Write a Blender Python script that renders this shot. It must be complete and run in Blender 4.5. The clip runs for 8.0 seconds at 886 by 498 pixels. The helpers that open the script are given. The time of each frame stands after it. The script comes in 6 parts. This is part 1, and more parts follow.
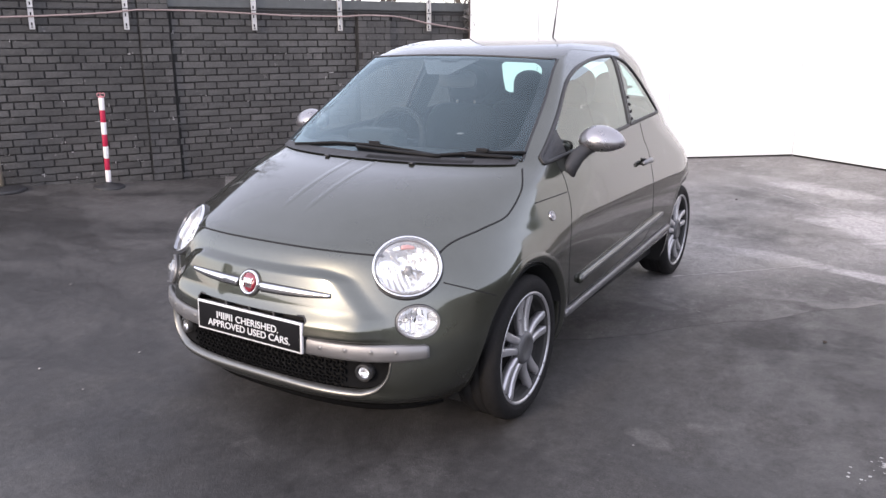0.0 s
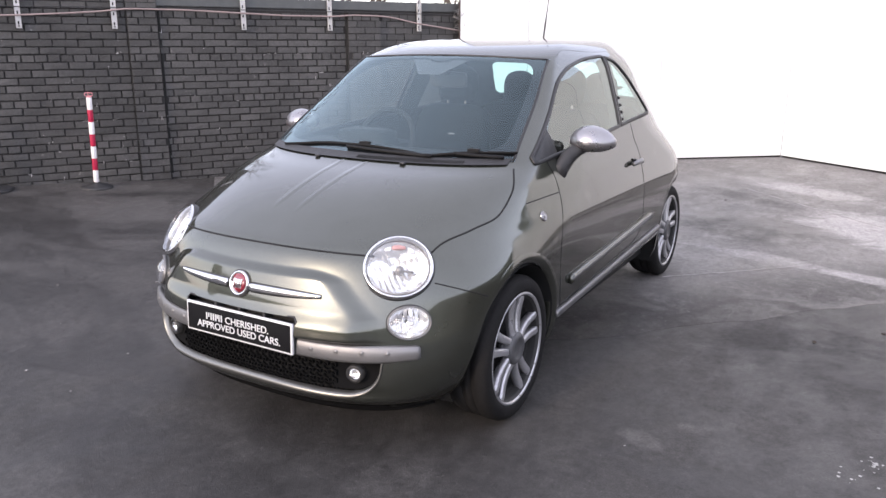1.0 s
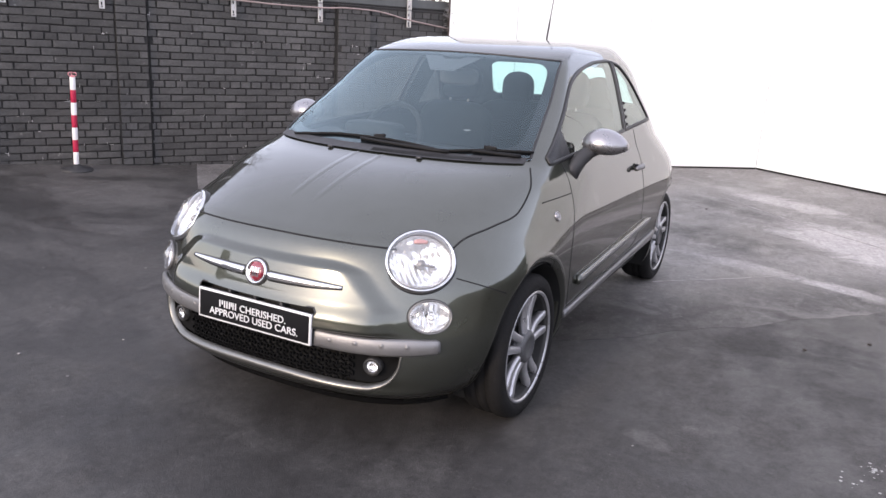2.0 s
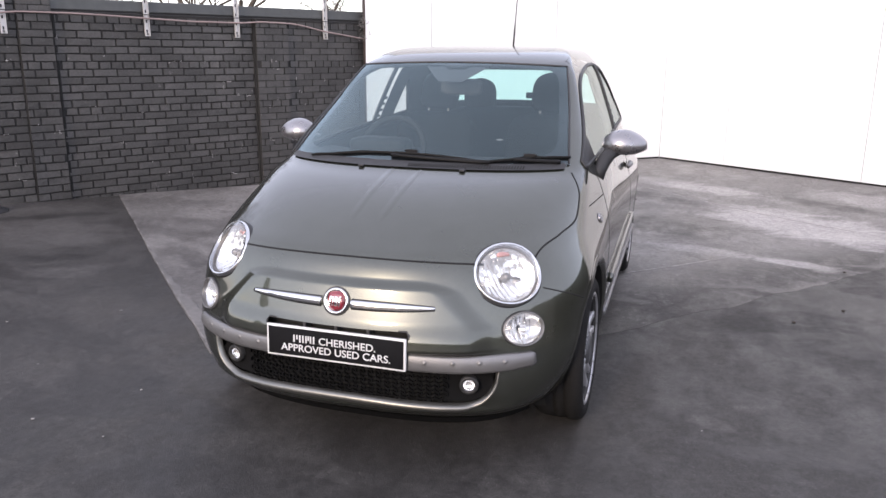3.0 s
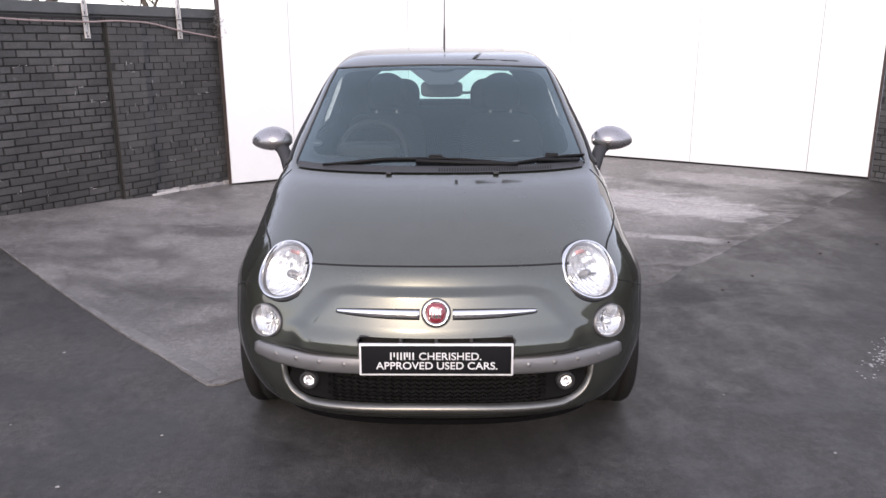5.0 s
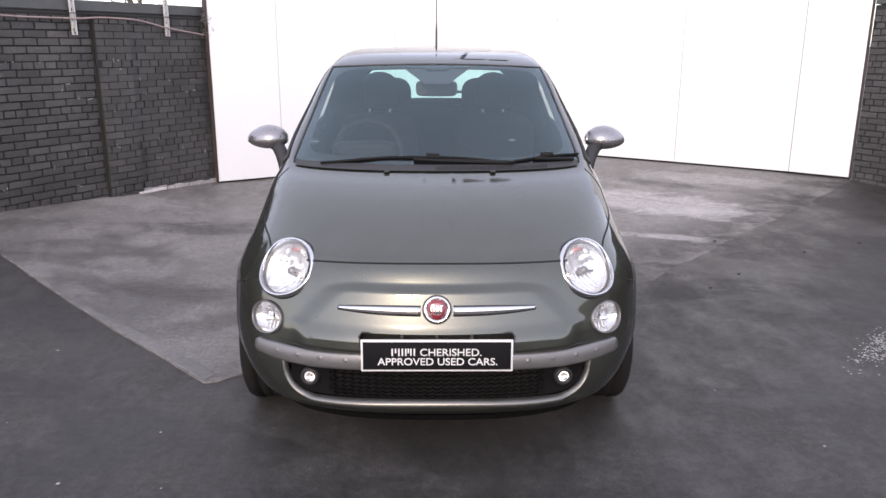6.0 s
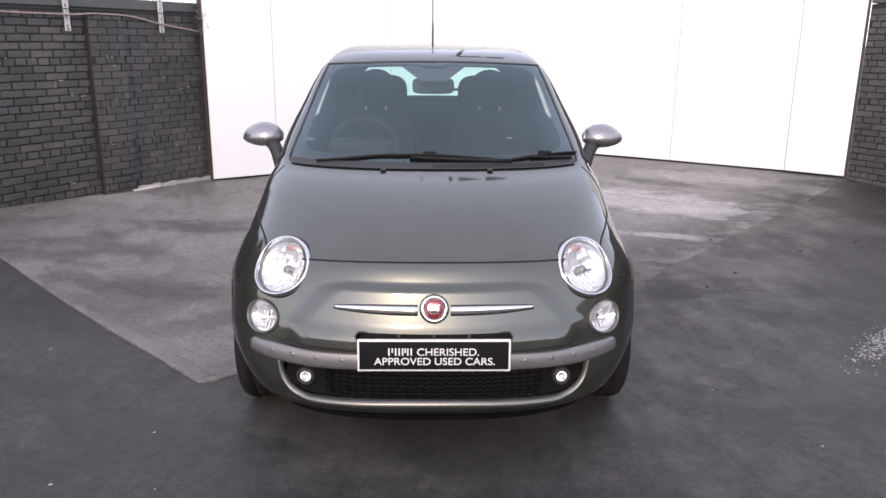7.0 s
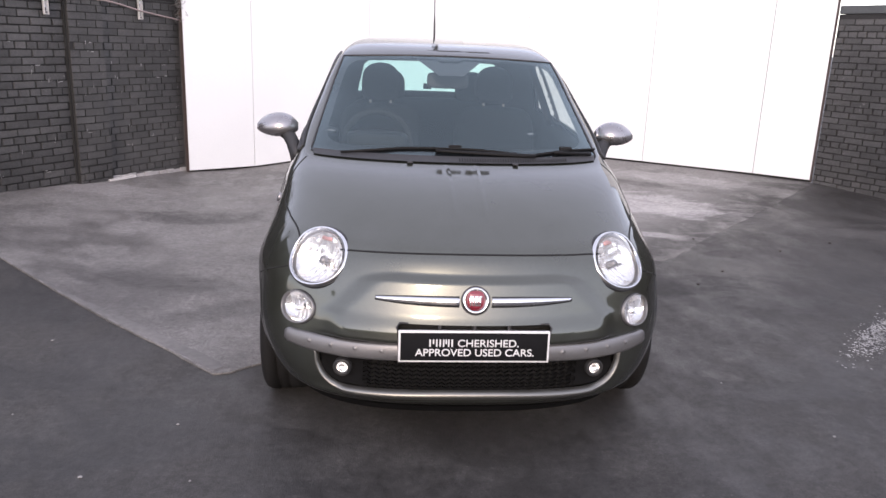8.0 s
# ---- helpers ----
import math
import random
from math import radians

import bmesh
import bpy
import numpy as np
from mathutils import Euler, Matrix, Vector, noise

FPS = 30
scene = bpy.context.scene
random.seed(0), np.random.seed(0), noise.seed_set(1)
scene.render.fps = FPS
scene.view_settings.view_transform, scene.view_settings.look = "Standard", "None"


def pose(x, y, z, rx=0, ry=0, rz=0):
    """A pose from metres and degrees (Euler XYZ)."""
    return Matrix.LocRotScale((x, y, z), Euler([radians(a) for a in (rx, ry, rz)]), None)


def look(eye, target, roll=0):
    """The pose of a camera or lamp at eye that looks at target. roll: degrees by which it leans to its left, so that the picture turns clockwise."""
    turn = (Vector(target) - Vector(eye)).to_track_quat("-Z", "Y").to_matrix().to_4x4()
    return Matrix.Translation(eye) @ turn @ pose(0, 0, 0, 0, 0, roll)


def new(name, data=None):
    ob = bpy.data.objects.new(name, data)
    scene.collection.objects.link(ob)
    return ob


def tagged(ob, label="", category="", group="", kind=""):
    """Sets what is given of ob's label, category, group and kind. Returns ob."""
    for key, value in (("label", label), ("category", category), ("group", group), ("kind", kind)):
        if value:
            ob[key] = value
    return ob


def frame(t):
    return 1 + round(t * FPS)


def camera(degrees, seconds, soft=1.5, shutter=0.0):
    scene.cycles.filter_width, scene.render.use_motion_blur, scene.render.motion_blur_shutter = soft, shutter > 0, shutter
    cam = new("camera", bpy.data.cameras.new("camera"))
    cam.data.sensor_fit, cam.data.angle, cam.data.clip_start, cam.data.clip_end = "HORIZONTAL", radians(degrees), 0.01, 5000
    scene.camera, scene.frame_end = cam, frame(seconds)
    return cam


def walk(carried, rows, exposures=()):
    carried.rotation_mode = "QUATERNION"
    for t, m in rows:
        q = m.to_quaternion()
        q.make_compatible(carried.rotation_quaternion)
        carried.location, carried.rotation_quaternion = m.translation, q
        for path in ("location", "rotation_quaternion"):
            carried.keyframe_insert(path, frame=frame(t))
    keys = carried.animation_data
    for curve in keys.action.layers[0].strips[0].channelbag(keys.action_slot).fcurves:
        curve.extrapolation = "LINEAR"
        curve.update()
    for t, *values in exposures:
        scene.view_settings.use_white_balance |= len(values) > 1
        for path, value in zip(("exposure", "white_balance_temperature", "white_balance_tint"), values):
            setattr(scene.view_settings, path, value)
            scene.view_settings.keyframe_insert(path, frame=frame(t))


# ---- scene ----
cam = camera(60.0, 8.0)
PATH = [
    (0, (1.995, -1.885, 1.465), (0.987, -0.239, 0.94), -0.1),
    (0.5, (1.991, -1.884, 1.461), (0.995, -0.231, 0.938), -0.0),
    (1, (1.985, -1.88, 1.461), (1.0, -0.22, 0.938), 0.1),
    (1.5, (1.961, -1.868, 1.45), (0.986, -0.202, 0.928), 0.1),
    (1.7, (1.92, -1.896, 1.447), (0.954, -0.224, 0.923), 1.5),
    (2.8, (1.261, -2.229, 1.433), (0.617, -0.403, 0.932), 2.0),
    (3, (1.102, -2.254, 1.444), (0.518, -0.407, 0.946), 0.4),
    (3.2, (0.939, -2.315, 1.458), (0.437, -0.445, 0.958), 1.0),
    (3.5, (0.733, -2.346, 1.444), (0.322, -0.454, 0.944), 0.7),
    (3.8, (0.516, -2.409, 1.464), (0.233, -0.493, 0.965), -0.1),
    (4, (0.438, -2.414, 1.459), (0.222, -0.49, 0.958), 0.3),
    (4.2, (0.346, -2.411, 1.457), (0.192, -0.483, 0.949), 0.4),
    (4.5, (0.2, -2.386, 1.459), (0.118, -0.453, 0.951), -0.4),
    (4.7, (0.129, -2.397, 1.477), (0.073, -0.464, 0.967), -0.4),
    (5.8, (-0.002, -2.466, 1.49), (0.014, -0.533, 0.977), 0.1),
    (6, (-0.006, -2.457, 1.488), (0.014, -0.524, 0.974), 0.2),
    (6.5, (-0.013, -2.448, 1.488), (0.014, -0.516, 0.973), 0.4),
    (7, (-0.015, -2.434, 1.485), (0.019, -0.503, 0.966), 0.4),
    (7.5, (-0.061, -2.415, 1.469), (-0.013, -0.484, 0.949), 1.4),
    (7.8, (-0.201, -2.442, 1.471), (-0.092, -0.516, 0.948), 3.6),
    (8, (-0.331, -2.445, 1.464), (-0.166, -0.522, 0.943), 2.2),
]
walk(cam, [(t, look(eye, target, roll)) for t, eye, target, roll in PATH], exposures=[(0, 0.57, 6640, 21), (1.5, 0.56, 6640, 21), (3, 0.34, 6640, 21), (3.5, 0.34, 6640, 21), (6, 0.26, 6660, 22), (8, 0.25, 6680, 23)])


# ---- world, sun and exposure ----
SUN_ELEVATION, SUN_AZIMUTH = 21.0, 189.0
world = bpy.data.worlds.new("overcast_sky")
scene.world = world
world.use_nodes = True
wn = world.node_tree
sky = wn.nodes.new("ShaderNodeTexSky")
sky.sky_type = "NISHITA"
sky.sun_disc = False
sky.sun_elevation = radians(SUN_ELEVATION)
sky.sun_rotation = radians(SUN_AZIMUTH)
sky.air_density, sky.dust_density, sky.ozone_density = 1.0, 0.85, 1.0
desat = wn.nodes.new("ShaderNodeHueSaturation")
desat.inputs["Saturation"].default_value = 0.62
wn.links.new(sky.outputs[0], desat.inputs["Color"])
# an even layer of cloud over the clear sky
cloud = wn.nodes.new("ShaderNodeMix")
cloud.data_type = "RGBA"
cloud.inputs[0].default_value = 0.25
cloud.inputs[7].default_value = (8.5, 9.0, 9.9, 1)
wn.links.new(desat.outputs[0], cloud.inputs[6])
wn.links.new(cloud.outputs[2], wn.nodes["Background"].inputs[0])
wn.nodes["Background"].inputs[1].default_value = 0.302
sun_data = bpy.data.lights.new("sun", "SUN")
sun_data.energy, sun_data.angle, sun_data.color = 1.25, radians(10), (1.0, 0.86, 0.62)
sun = new("sun", sun_data)
_az = radians(SUN_AZIMUTH)
_sun_from = Vector((math.sin(_az) * math.cos(radians(SUN_ELEVATION)), math.cos(_az) * math.cos(radians(SUN_ELEVATION)), math.sin(radians(SUN_ELEVATION))))
sun.matrix_world = look(_sun_from * 30, (0, 0, 0))


# ---- materials ----
def node_material(name):
    m = bpy.data.materials.new(name)
    m.use_nodes = True
    return m, m.node_tree, m.node_tree.nodes["Principled BSDF"]


def ramp(nt, source, stops):
    r = nt.nodes.new("ShaderNodeValToRGB")
    els = r.color_ramp.elements
    while len(els) < len(stops):
        els.new(0.5)
    for e, (p, c) in zip(els, stops):
        e.position, e.color = p, (*c, 1) if len(c) == 3 else c
    nt.links.new(source, r.inputs[0])
    return r.outputs[0]


def noise_tex(nt, scale, detail=6, rough=0.6, coords="Object", stretch=(1, 1, 1), twist=0.0):
    tc = nt.nodes.new("ShaderNodeNewGeometry" if coords == "Position" else "ShaderNodeTexCoord")
    mp = nt.nodes.new("ShaderNodeMapping")
    mp.inputs["Scale"].default_value = stretch
    n = nt.nodes.new("ShaderNodeTexNoise")
    n.inputs["Distortion"].default_value = twist
    n.inputs["Scale"].default_value, n.inputs["Detail"].default_value, n.inputs["Roughness"].default_value = scale, detail, rough
    nt.links.new(tc.outputs[coords], mp.inputs[0])
    nt.links.new(mp.outputs[0], n.inputs["Vector"])
    return n.outputs["Fac"]


def mix_colour(nt, fac, a, b, mode="MIX"):
    m = nt.nodes.new("ShaderNodeMix")
    m.data_type, m.blend_type = "RGBA", mode
    for sock, v in ((m.inputs[0], fac), (m.inputs[6], a), (m.inputs[7], b)):
        if hasattr(v, "links"):
            nt.links.new(v, sock)
        else:
            sock.default_value = v if isinstance(v, (int, float)) else (*v, 1)
    return m.outputs[2]


def bump(nt, bsdf, height, strength, distance=0.01):
    b = nt.nodes.new("ShaderNodeBump")
    b.inputs["Strength"].default_value, b.inputs["Distance"].default_value = strength, distance
    nt.links.new(height, b.inputs["Height"])
    nt.links.new(b.outputs[0], bsdf.inputs["Normal"])


def simple(name, colour, roughness, metallic=0.0, vary=0.15, scale=40.0, bumps=0.0, coat=0.0):
    """A surface with fine grain and broad wear in colour and gloss."""
    m, nt, p = node_material(name)
    fine, broad = noise_tex(nt, scale), noise_tex(nt, scale / 9, 3)
    dark = tuple(c * (1 - vary) for c in colour)
    light = tuple(min(1.0, c * (1 + vary)) for c in colour)
    c1 = ramp(nt, fine, [(0.3, dark), (0.7, light)])
    c2 = ramp(nt, broad, [(0.35, dark), (0.65, light)])
    nt.links.new(mix_colour(nt, 0.5, c1, c2), p.inputs["Base Color"])
    nt.links.new(ramp(nt, broad, [(0.3, (max(0.02, roughness - 0.06),) * 3), (0.7, (min(1, roughness + 0.08),) * 3)]), p.inputs["Roughness"])
    p.inputs["Metallic"].default_value = metallic
    p.inputs["Coat Weight"].default_value = coat
    if bumps:
        bump(nt, p, fine, bumps)
    return m


def car_paint():
    m, nt, p = node_material("olive_grey_metallic_paint")
    flake = noise_tex(nt, 900, 2)
    dust = noise_tex(nt, 6, 5)
    base = ramp(nt, flake, [(0.35, (0.047, 0.0505, 0.0392)), (0.65, (0.079, 0.0840, 0.0655))])
    nt.links.new(mix_colour(nt, ramp(nt, dust, [(0.35, (0, 0, 0)), (0.8, (0.10, 0.10, 0.10))]), base, (0.19, 0.19, 0.185)), p.inputs["Base Color"])
    p.inputs["Metallic"].default_value = 0.80
    nt.links.new(ramp(nt, dust, [(0.3, (0.27, 0.27, 0.27)), (0.75, (0.33, 0.33, 0.33))]), p.inputs["Roughness"])
    p.inputs["Coat Weight"].default_value = 1.0
    p.inputs["Coat Roughness"].default_value = 0.05
    p.inputs["Coat IOR"].default_value = 1.75
    p.inputs["Specular Tint"].default_value = (0.16, 0.165, 0.15, 1)
    return m


def glass_material(name, tint, sheen=(1, 1, 1), gain=0.62, least=0.045):
    """Thin pane: clear transmission with a sharp reflection on top."""
    m = bpy.data.materials.new(name)
    m.use_nodes = True
    nt = m.node_tree
    nt.nodes.clear()
    out = nt.nodes.new("ShaderNodeOutputMaterial")
    tr = nt.nodes.new("ShaderNodeBsdfTransparent")
    tr.inputs[0].default_value = (*tint, 1)
    gl = nt.nodes.new("ShaderNodeBsdfGlossy")
    gl.inputs["Roughness"].default_value = 0.015
    gl.inputs["Color"].default_value = (*sheen, 1)
    lw = nt.nodes.new("ShaderNodeLayerWeight")
    lw.inputs[0].default_value = 0.5
    power = nt.nodes.new("ShaderNodeMath")
    power.operation = "POWER"
    power.inputs[1].default_value = 2.0
    nt.links.new(lw.outputs["Facing"], power.inputs[0])
    mul = nt.nodes.new("ShaderNodeMath")
    mul.operation, mul.use_clamp = "MULTIPLY_ADD", True
    mul.inputs[1].default_value, mul.inputs[2].default_value = gain, least
    nt.links.new(power.outputs[0], mul.inputs[0])
    mx = nt.nodes.new("ShaderNodeMixShader")
    nt.links.new(mul.outputs[0], mx.inputs[0])
    nt.links.new(tr.outputs[0], mx.inputs[1])
    nt.links.new(gl.outputs[0], mx.inputs[2])
    nt.links.new(mx.outputs[0], out.inputs[0])
    return m


def asphalt(name, dark, mid, light, wet, seed=0.0, blend=None, patches=()):
    """Worn yard surface: blotches, streaks, grit and damp, smoother where it is dark. blend: a line (x, y, its normal) past which it gives way to other tones."""
    m, nt, p = node_material(name)
    fine = noise_tex(nt, 170, 3, 0.7)
    grit = noise_tex(nt, 32, 4, 0.7)
    patch = noise_tex(nt, 0.55 + 0.1 * seed, 8, 0.6, stretch=(1.0, 1.3, 1.0))
    stain = noise_tex(nt, 1.9 + seed, 8, 0.68, stretch=(1.3, 0.8, 1.0))
    spots = noise_tex(nt, 7.5, 5, 0.6)
    torn = noise_tex(nt, 2.6, 9, 0.7, stretch=(1.0, 1.5, 1.0), twist=0.6)
    base = ramp(nt, patch, [(0.38, dark), (0.50, mid), (0.62, light)])
    base = mix_colour(nt, ramp(nt, stain, [(0.50, (0, 0, 0)), (0.64, (0.7, 0.7, 0.7))]), base, light)
    base = mix_colour(nt, ramp(nt, stain, [(0.34, (0.75, 0.75, 0.75)), (0.46, (0, 0, 0))]), base, dark)
    if blend:
        (x0, y0), (nx, ny), tones = blend
        tc = nt.nodes.new("ShaderNodeTexCoord")
        dot = nt.nodes.new("ShaderNodeVectorMath")
        dot.operation = "DOT_PRODUCT"
        dot.inputs[1].default_value = (nx, ny, 0)
        nt.links.new(tc.outputs["Object"], dot.inputs[0])
        shift = nt.nodes.new("ShaderNodeMath")
        shift.operation = "MULTIPLY_ADD"
        shift.inputs[1].default_value, shift.inputs[2].default_value = 0.8, -(x0 * nx + y0 * ny) * 0.8
        nt.links.new(dot.outputs["Value"], shift.inputs[0])
        wave = nt.nodes.new("ShaderNodeMath")
        wave.operation = "MULTIPLY_ADD"
        wave.inputs[1].default_value, wave.inputs[2].default_value = 1.3, -0.65
        nt.links.new(stain, wave.inputs[0])
        total = nt.nodes.new("ShaderNodeMath")
        nt.links.new(shift.outputs[0], total.inputs[0])
        nt.links.new(wave.outputs[0], total.inputs[1])
        other = ramp(nt, patch, [(0.38, tones[0]), (0.52, tones[1]), (0.64, tones[2])])
        base = mix_colour(nt, ramp(nt, total.outputs[0], [(0.0, (1, 1, 1)), (0.42, (0, 0, 0))]), base, other)
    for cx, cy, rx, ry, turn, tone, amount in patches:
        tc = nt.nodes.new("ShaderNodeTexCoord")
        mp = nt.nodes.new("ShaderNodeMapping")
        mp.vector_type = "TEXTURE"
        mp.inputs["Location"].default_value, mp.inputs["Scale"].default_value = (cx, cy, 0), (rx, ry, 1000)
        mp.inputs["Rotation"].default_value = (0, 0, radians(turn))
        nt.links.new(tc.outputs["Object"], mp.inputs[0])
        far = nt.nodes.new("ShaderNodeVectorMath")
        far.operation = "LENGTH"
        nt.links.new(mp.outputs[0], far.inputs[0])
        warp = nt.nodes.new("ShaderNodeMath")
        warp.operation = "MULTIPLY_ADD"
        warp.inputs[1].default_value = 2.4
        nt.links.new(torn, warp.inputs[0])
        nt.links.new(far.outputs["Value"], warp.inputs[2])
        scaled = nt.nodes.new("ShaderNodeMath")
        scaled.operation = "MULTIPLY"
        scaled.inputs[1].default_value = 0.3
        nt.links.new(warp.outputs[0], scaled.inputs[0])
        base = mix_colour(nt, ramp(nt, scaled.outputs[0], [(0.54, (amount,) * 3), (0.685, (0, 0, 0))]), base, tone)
    base = mix_colour(nt, ramp(nt, spots, [(0.64, (0, 0, 0)), (0.72, (0.35, 0.35, 0.35))]), base, light)
    specks = noise_tex(nt, 75, 2, 0.5)
    base = mix_colour(nt, ramp(nt, specks, [(0.69, (0, 0, 0)), (0.73, (0.55, 0.55, 0.55))]), base, tuple(min(1, c * 1.9) for c in light))
    damp = noise_tex(nt, 0.85, 9, 0.62, stretch=(0.8, 1.4, 1.0), twist=0.35)
    wetness = ramp(nt, damp, [(0.53, (0, 0, 0)), (0.585, (0.55, 0.55, 0.55))])
    base = mix_colour(nt, wetness, base, tuple(c * 0.85 for c in dark))
    grain = ramp(nt, fine, [(0.3, (0.58, 0.58, 0.58)), (0.7, (1.38, 1.38, 1.38))])
    grain2 = ramp(nt, grit, [(0.35, (0.74, 0.74, 0.74)), (0.7, (1.24, 1.24, 1.24))])
    coarse = ramp(nt, noise_tex(nt, 13, 7, 0.75, twist=0.3), [(0.32, (0.82, 0.82, 0.82)), (0.70, (1.16, 1.16, 1.16))])
    base = mix_colour(nt, 1.0, mix_colour(nt, 1.0, base, grain, "MULTIPLY"), grain2, "MULTIPLY")
    base = mix_colour(nt, 1.0, base, coarse, "MULTIPLY")
    nt.links.new(base, p.inputs["Base Color"])
    gloss = ramp(nt, stain, [(0.36, (wet,) * 3), (0.58, (min(0.95, wet + 0.38),) * 3)])
    nt.links.new(mix_colour(nt, wetness, gloss, (wet - 0.03,) * 3), p.inputs["Roughness"])
    p.inputs["Specular IOR Level"].default_value = 0.45
    bump(nt, p, mix_colour(nt, 0.4, fine, grit), 0.55, 0.007)
    return m


def brick_paint():
    m, nt, p = node_material("black_painted_brick")
    info = nt.nodes.new("ShaderNodeObjectInfo")
    geo = nt.nodes.new("ShaderNodeNewGeometry")
    add = nt.nodes.new("ShaderNodeMath")
    add.operation = "ADD"
    nt.links.new(info.outputs["Random"], add.inputs[0])
    nt.links.new(geo.outputs["Random Per Island"], add.inputs[1])
    fr = nt.nodes.new("ShaderNodeMath")
    fr.operation = "FRACT"
    nt.links.new(add.outputs[0], fr.inputs[0])
    tone = ramp(nt, fr.outputs[0], [(0.0, (0.0465, 0.0460, 0.0455)), (0.5, (0.0590, 0.0582, 0.0575)), (1.0, (0.0745, 0.0735, 0.0725))])
    big = noise_tex(nt, 1.0, 8, 0.68, "Position")
    fine = noise_tex(nt, 48, 6, 0.75, "Position")
    tone = mix_colour(nt, 1.0, tone, ramp(nt, big, [(0.30, (0.50, 0.50, 0.51)), (0.70, (1.30, 1.28, 1.27))]), "MULTIPLY")
    tone = mix_colour(nt, 1.0, tone, ramp(nt, fine, [(0.3, (0.75, 0.75, 0.75)), (0.75, (1.3, 1.3, 1.3))]), "MULTIPLY")
    chips = noise_tex(nt, 9, 7, 0.75, "Position")
    tone = mix_colour(nt, ramp(nt, chips, [(0.645, (0, 0, 0)), (0.70, (0.7, 0.7, 0.7))]), tone, (0.22, 0.215, 0.21))
    nt.links.new(tone, p.inputs["Base Color"])
    p.inputs["Roughness"].default_value = 0.62
    bump(nt, p, fine, 0.8, 0.007)
    return m


def white_panel():
    m, nt, p = node_material("white_coated_panel")
    a, b = noise_tex(nt, 0.7, 3), noise_tex(nt, 60, 4)
    c = ramp(nt, a, [(0.3, (0.74, 0.76, 0.775)), (0.7, (0.78, 0.80, 0.815))])
    nt.links.new(mix_colour(nt, 1.0, c, ramp(nt, b, [(0.3, (0.97, 0.97, 0.97)), (0.7, (1, 1, 1))]), "MULTIPLY"), p.inputs["Base Color"])
    p.inputs["Roughness"].default_value = 0.42
    return m


def twig_bark():
    return simple("grey_brown_bark", (0.10, 0.085, 0.07), 0.9, vary=0.35, scale=60, bumps=0.4)


PAINT = car_paint()
GLASS = glass_material("clear_car_glass", (0.86, 0.93, 0.92), (0.74, 0.93, 0.98), 0.46, 0.035)
GLASS_SIDE = glass_material("clear_side_glass", (0.88, 0.93, 0.91), (0.84, 0.90, 0.86), 0.55, 0.06)
GLASS_REAR = glass_material("green_tinted_rear_glass", (0.62, 0.97, 0.90))
GLASS_LAMP = glass_material("clear_lamp_cover", (0.95, 0.96, 0.97))
BLACK_TRIM = simple("black_rubber_trim", (0.018, 0.018, 0.019), 0.5)
BLACK_PLASTIC = simple("black_textured_plastic", (0.025, 0.025, 0.027), 0.55, scale=300, bumps=0.15)
GLOSS_BLACK = simple("gloss_black_plastic", (0.012, 0.012, 0.014), 0.12)
FRIT = simple("black_printed_glass_edge", (0.008, 0.008, 0.010), 0.3)
FRIT.node_tree.nodes["Principled BSDF"].inputs["Specular IOR Level"].default_value = 0.18
GAP = simple("dark_panel_gap", (0.008, 0.008, 0.008), 0.9)
CHROME = simple("polished_chrome", (0.66, 0.66, 0.67), 0.08, 1.0, vary=0.05)
SATIN = simple("satin_silver_plastic", (0.215, 0.212, 0.214), 0.44, 0.7, vary=0.06, scale=200)
MIRROR_SHELL = simple("satin_silver_mirror_cap", (0.33, 0.32, 0.33), 0.30, 0.85, vary=0.05, scale=200)
LAMP_MIRROR = simple("lamp_reflector", (0.86, 0.86, 0.86), 0.20, 0.78, vary=0.05)
TYRE = simple("worn_tyre_rubber", (0.012, 0.0115, 0.0115), 0.8, vary=0.3, scale=90, bumps=0.3)
TYRE.node_tree.nodes["Principled BSDF"].inputs["Specular IOR Level"].default_value = 0.2
ALLOY = simple("machined_alloy", (0.50, 0.495, 0.505), 0.33, 0.7, vary=0.12, scale=120)
ALLOY_DARK = simple("grey_painted_alloy", (0.22, 0.22, 0.225), 0.42, 0.7, vary=0.15)
DISC = simple("dull_dark_brake_metal", (0.012, 0.0115, 0.011), 0.8, 0.0, vary=0.3)
HUB_GREY = simple("dull_grey_hub_cap", (0.10, 0.10, 0.102), 0.5, 0.4, vary=0.15)
BARREL = simple("brake_dusted_wheel_barrel", (0.035, 0.034, 0.033), 0.7, 0.2, vary=0.3)
STEEL = simple("dull_steel", (0.25, 0.24, 0.23), 0.45, 0.9, vary=0.25)
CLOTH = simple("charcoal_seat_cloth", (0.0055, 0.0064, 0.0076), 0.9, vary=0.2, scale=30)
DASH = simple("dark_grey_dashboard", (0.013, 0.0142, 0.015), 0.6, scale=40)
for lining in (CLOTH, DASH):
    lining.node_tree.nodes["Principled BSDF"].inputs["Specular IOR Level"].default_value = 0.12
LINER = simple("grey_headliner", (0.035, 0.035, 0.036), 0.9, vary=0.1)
PLATE_BLACK = simple("black_plate_face", (0.010, 0.010, 0.011), 0.6)
PLATE_BLACK.node_tree.nodes["Principled BSDF"].inputs["Specular IOR Level"].default_value = 0.06
WIPER = simple("black_wiper_rubber", (0.008, 0.008, 0.0085), 0.6)
WIPER.node_tree.nodes["Principled BSDF"].inputs["Specular IOR Level"].default_value = 0.2
GRILLE = simple("matt_black_grille_plastic", (0.008, 0.008, 0.0083), 0.85)
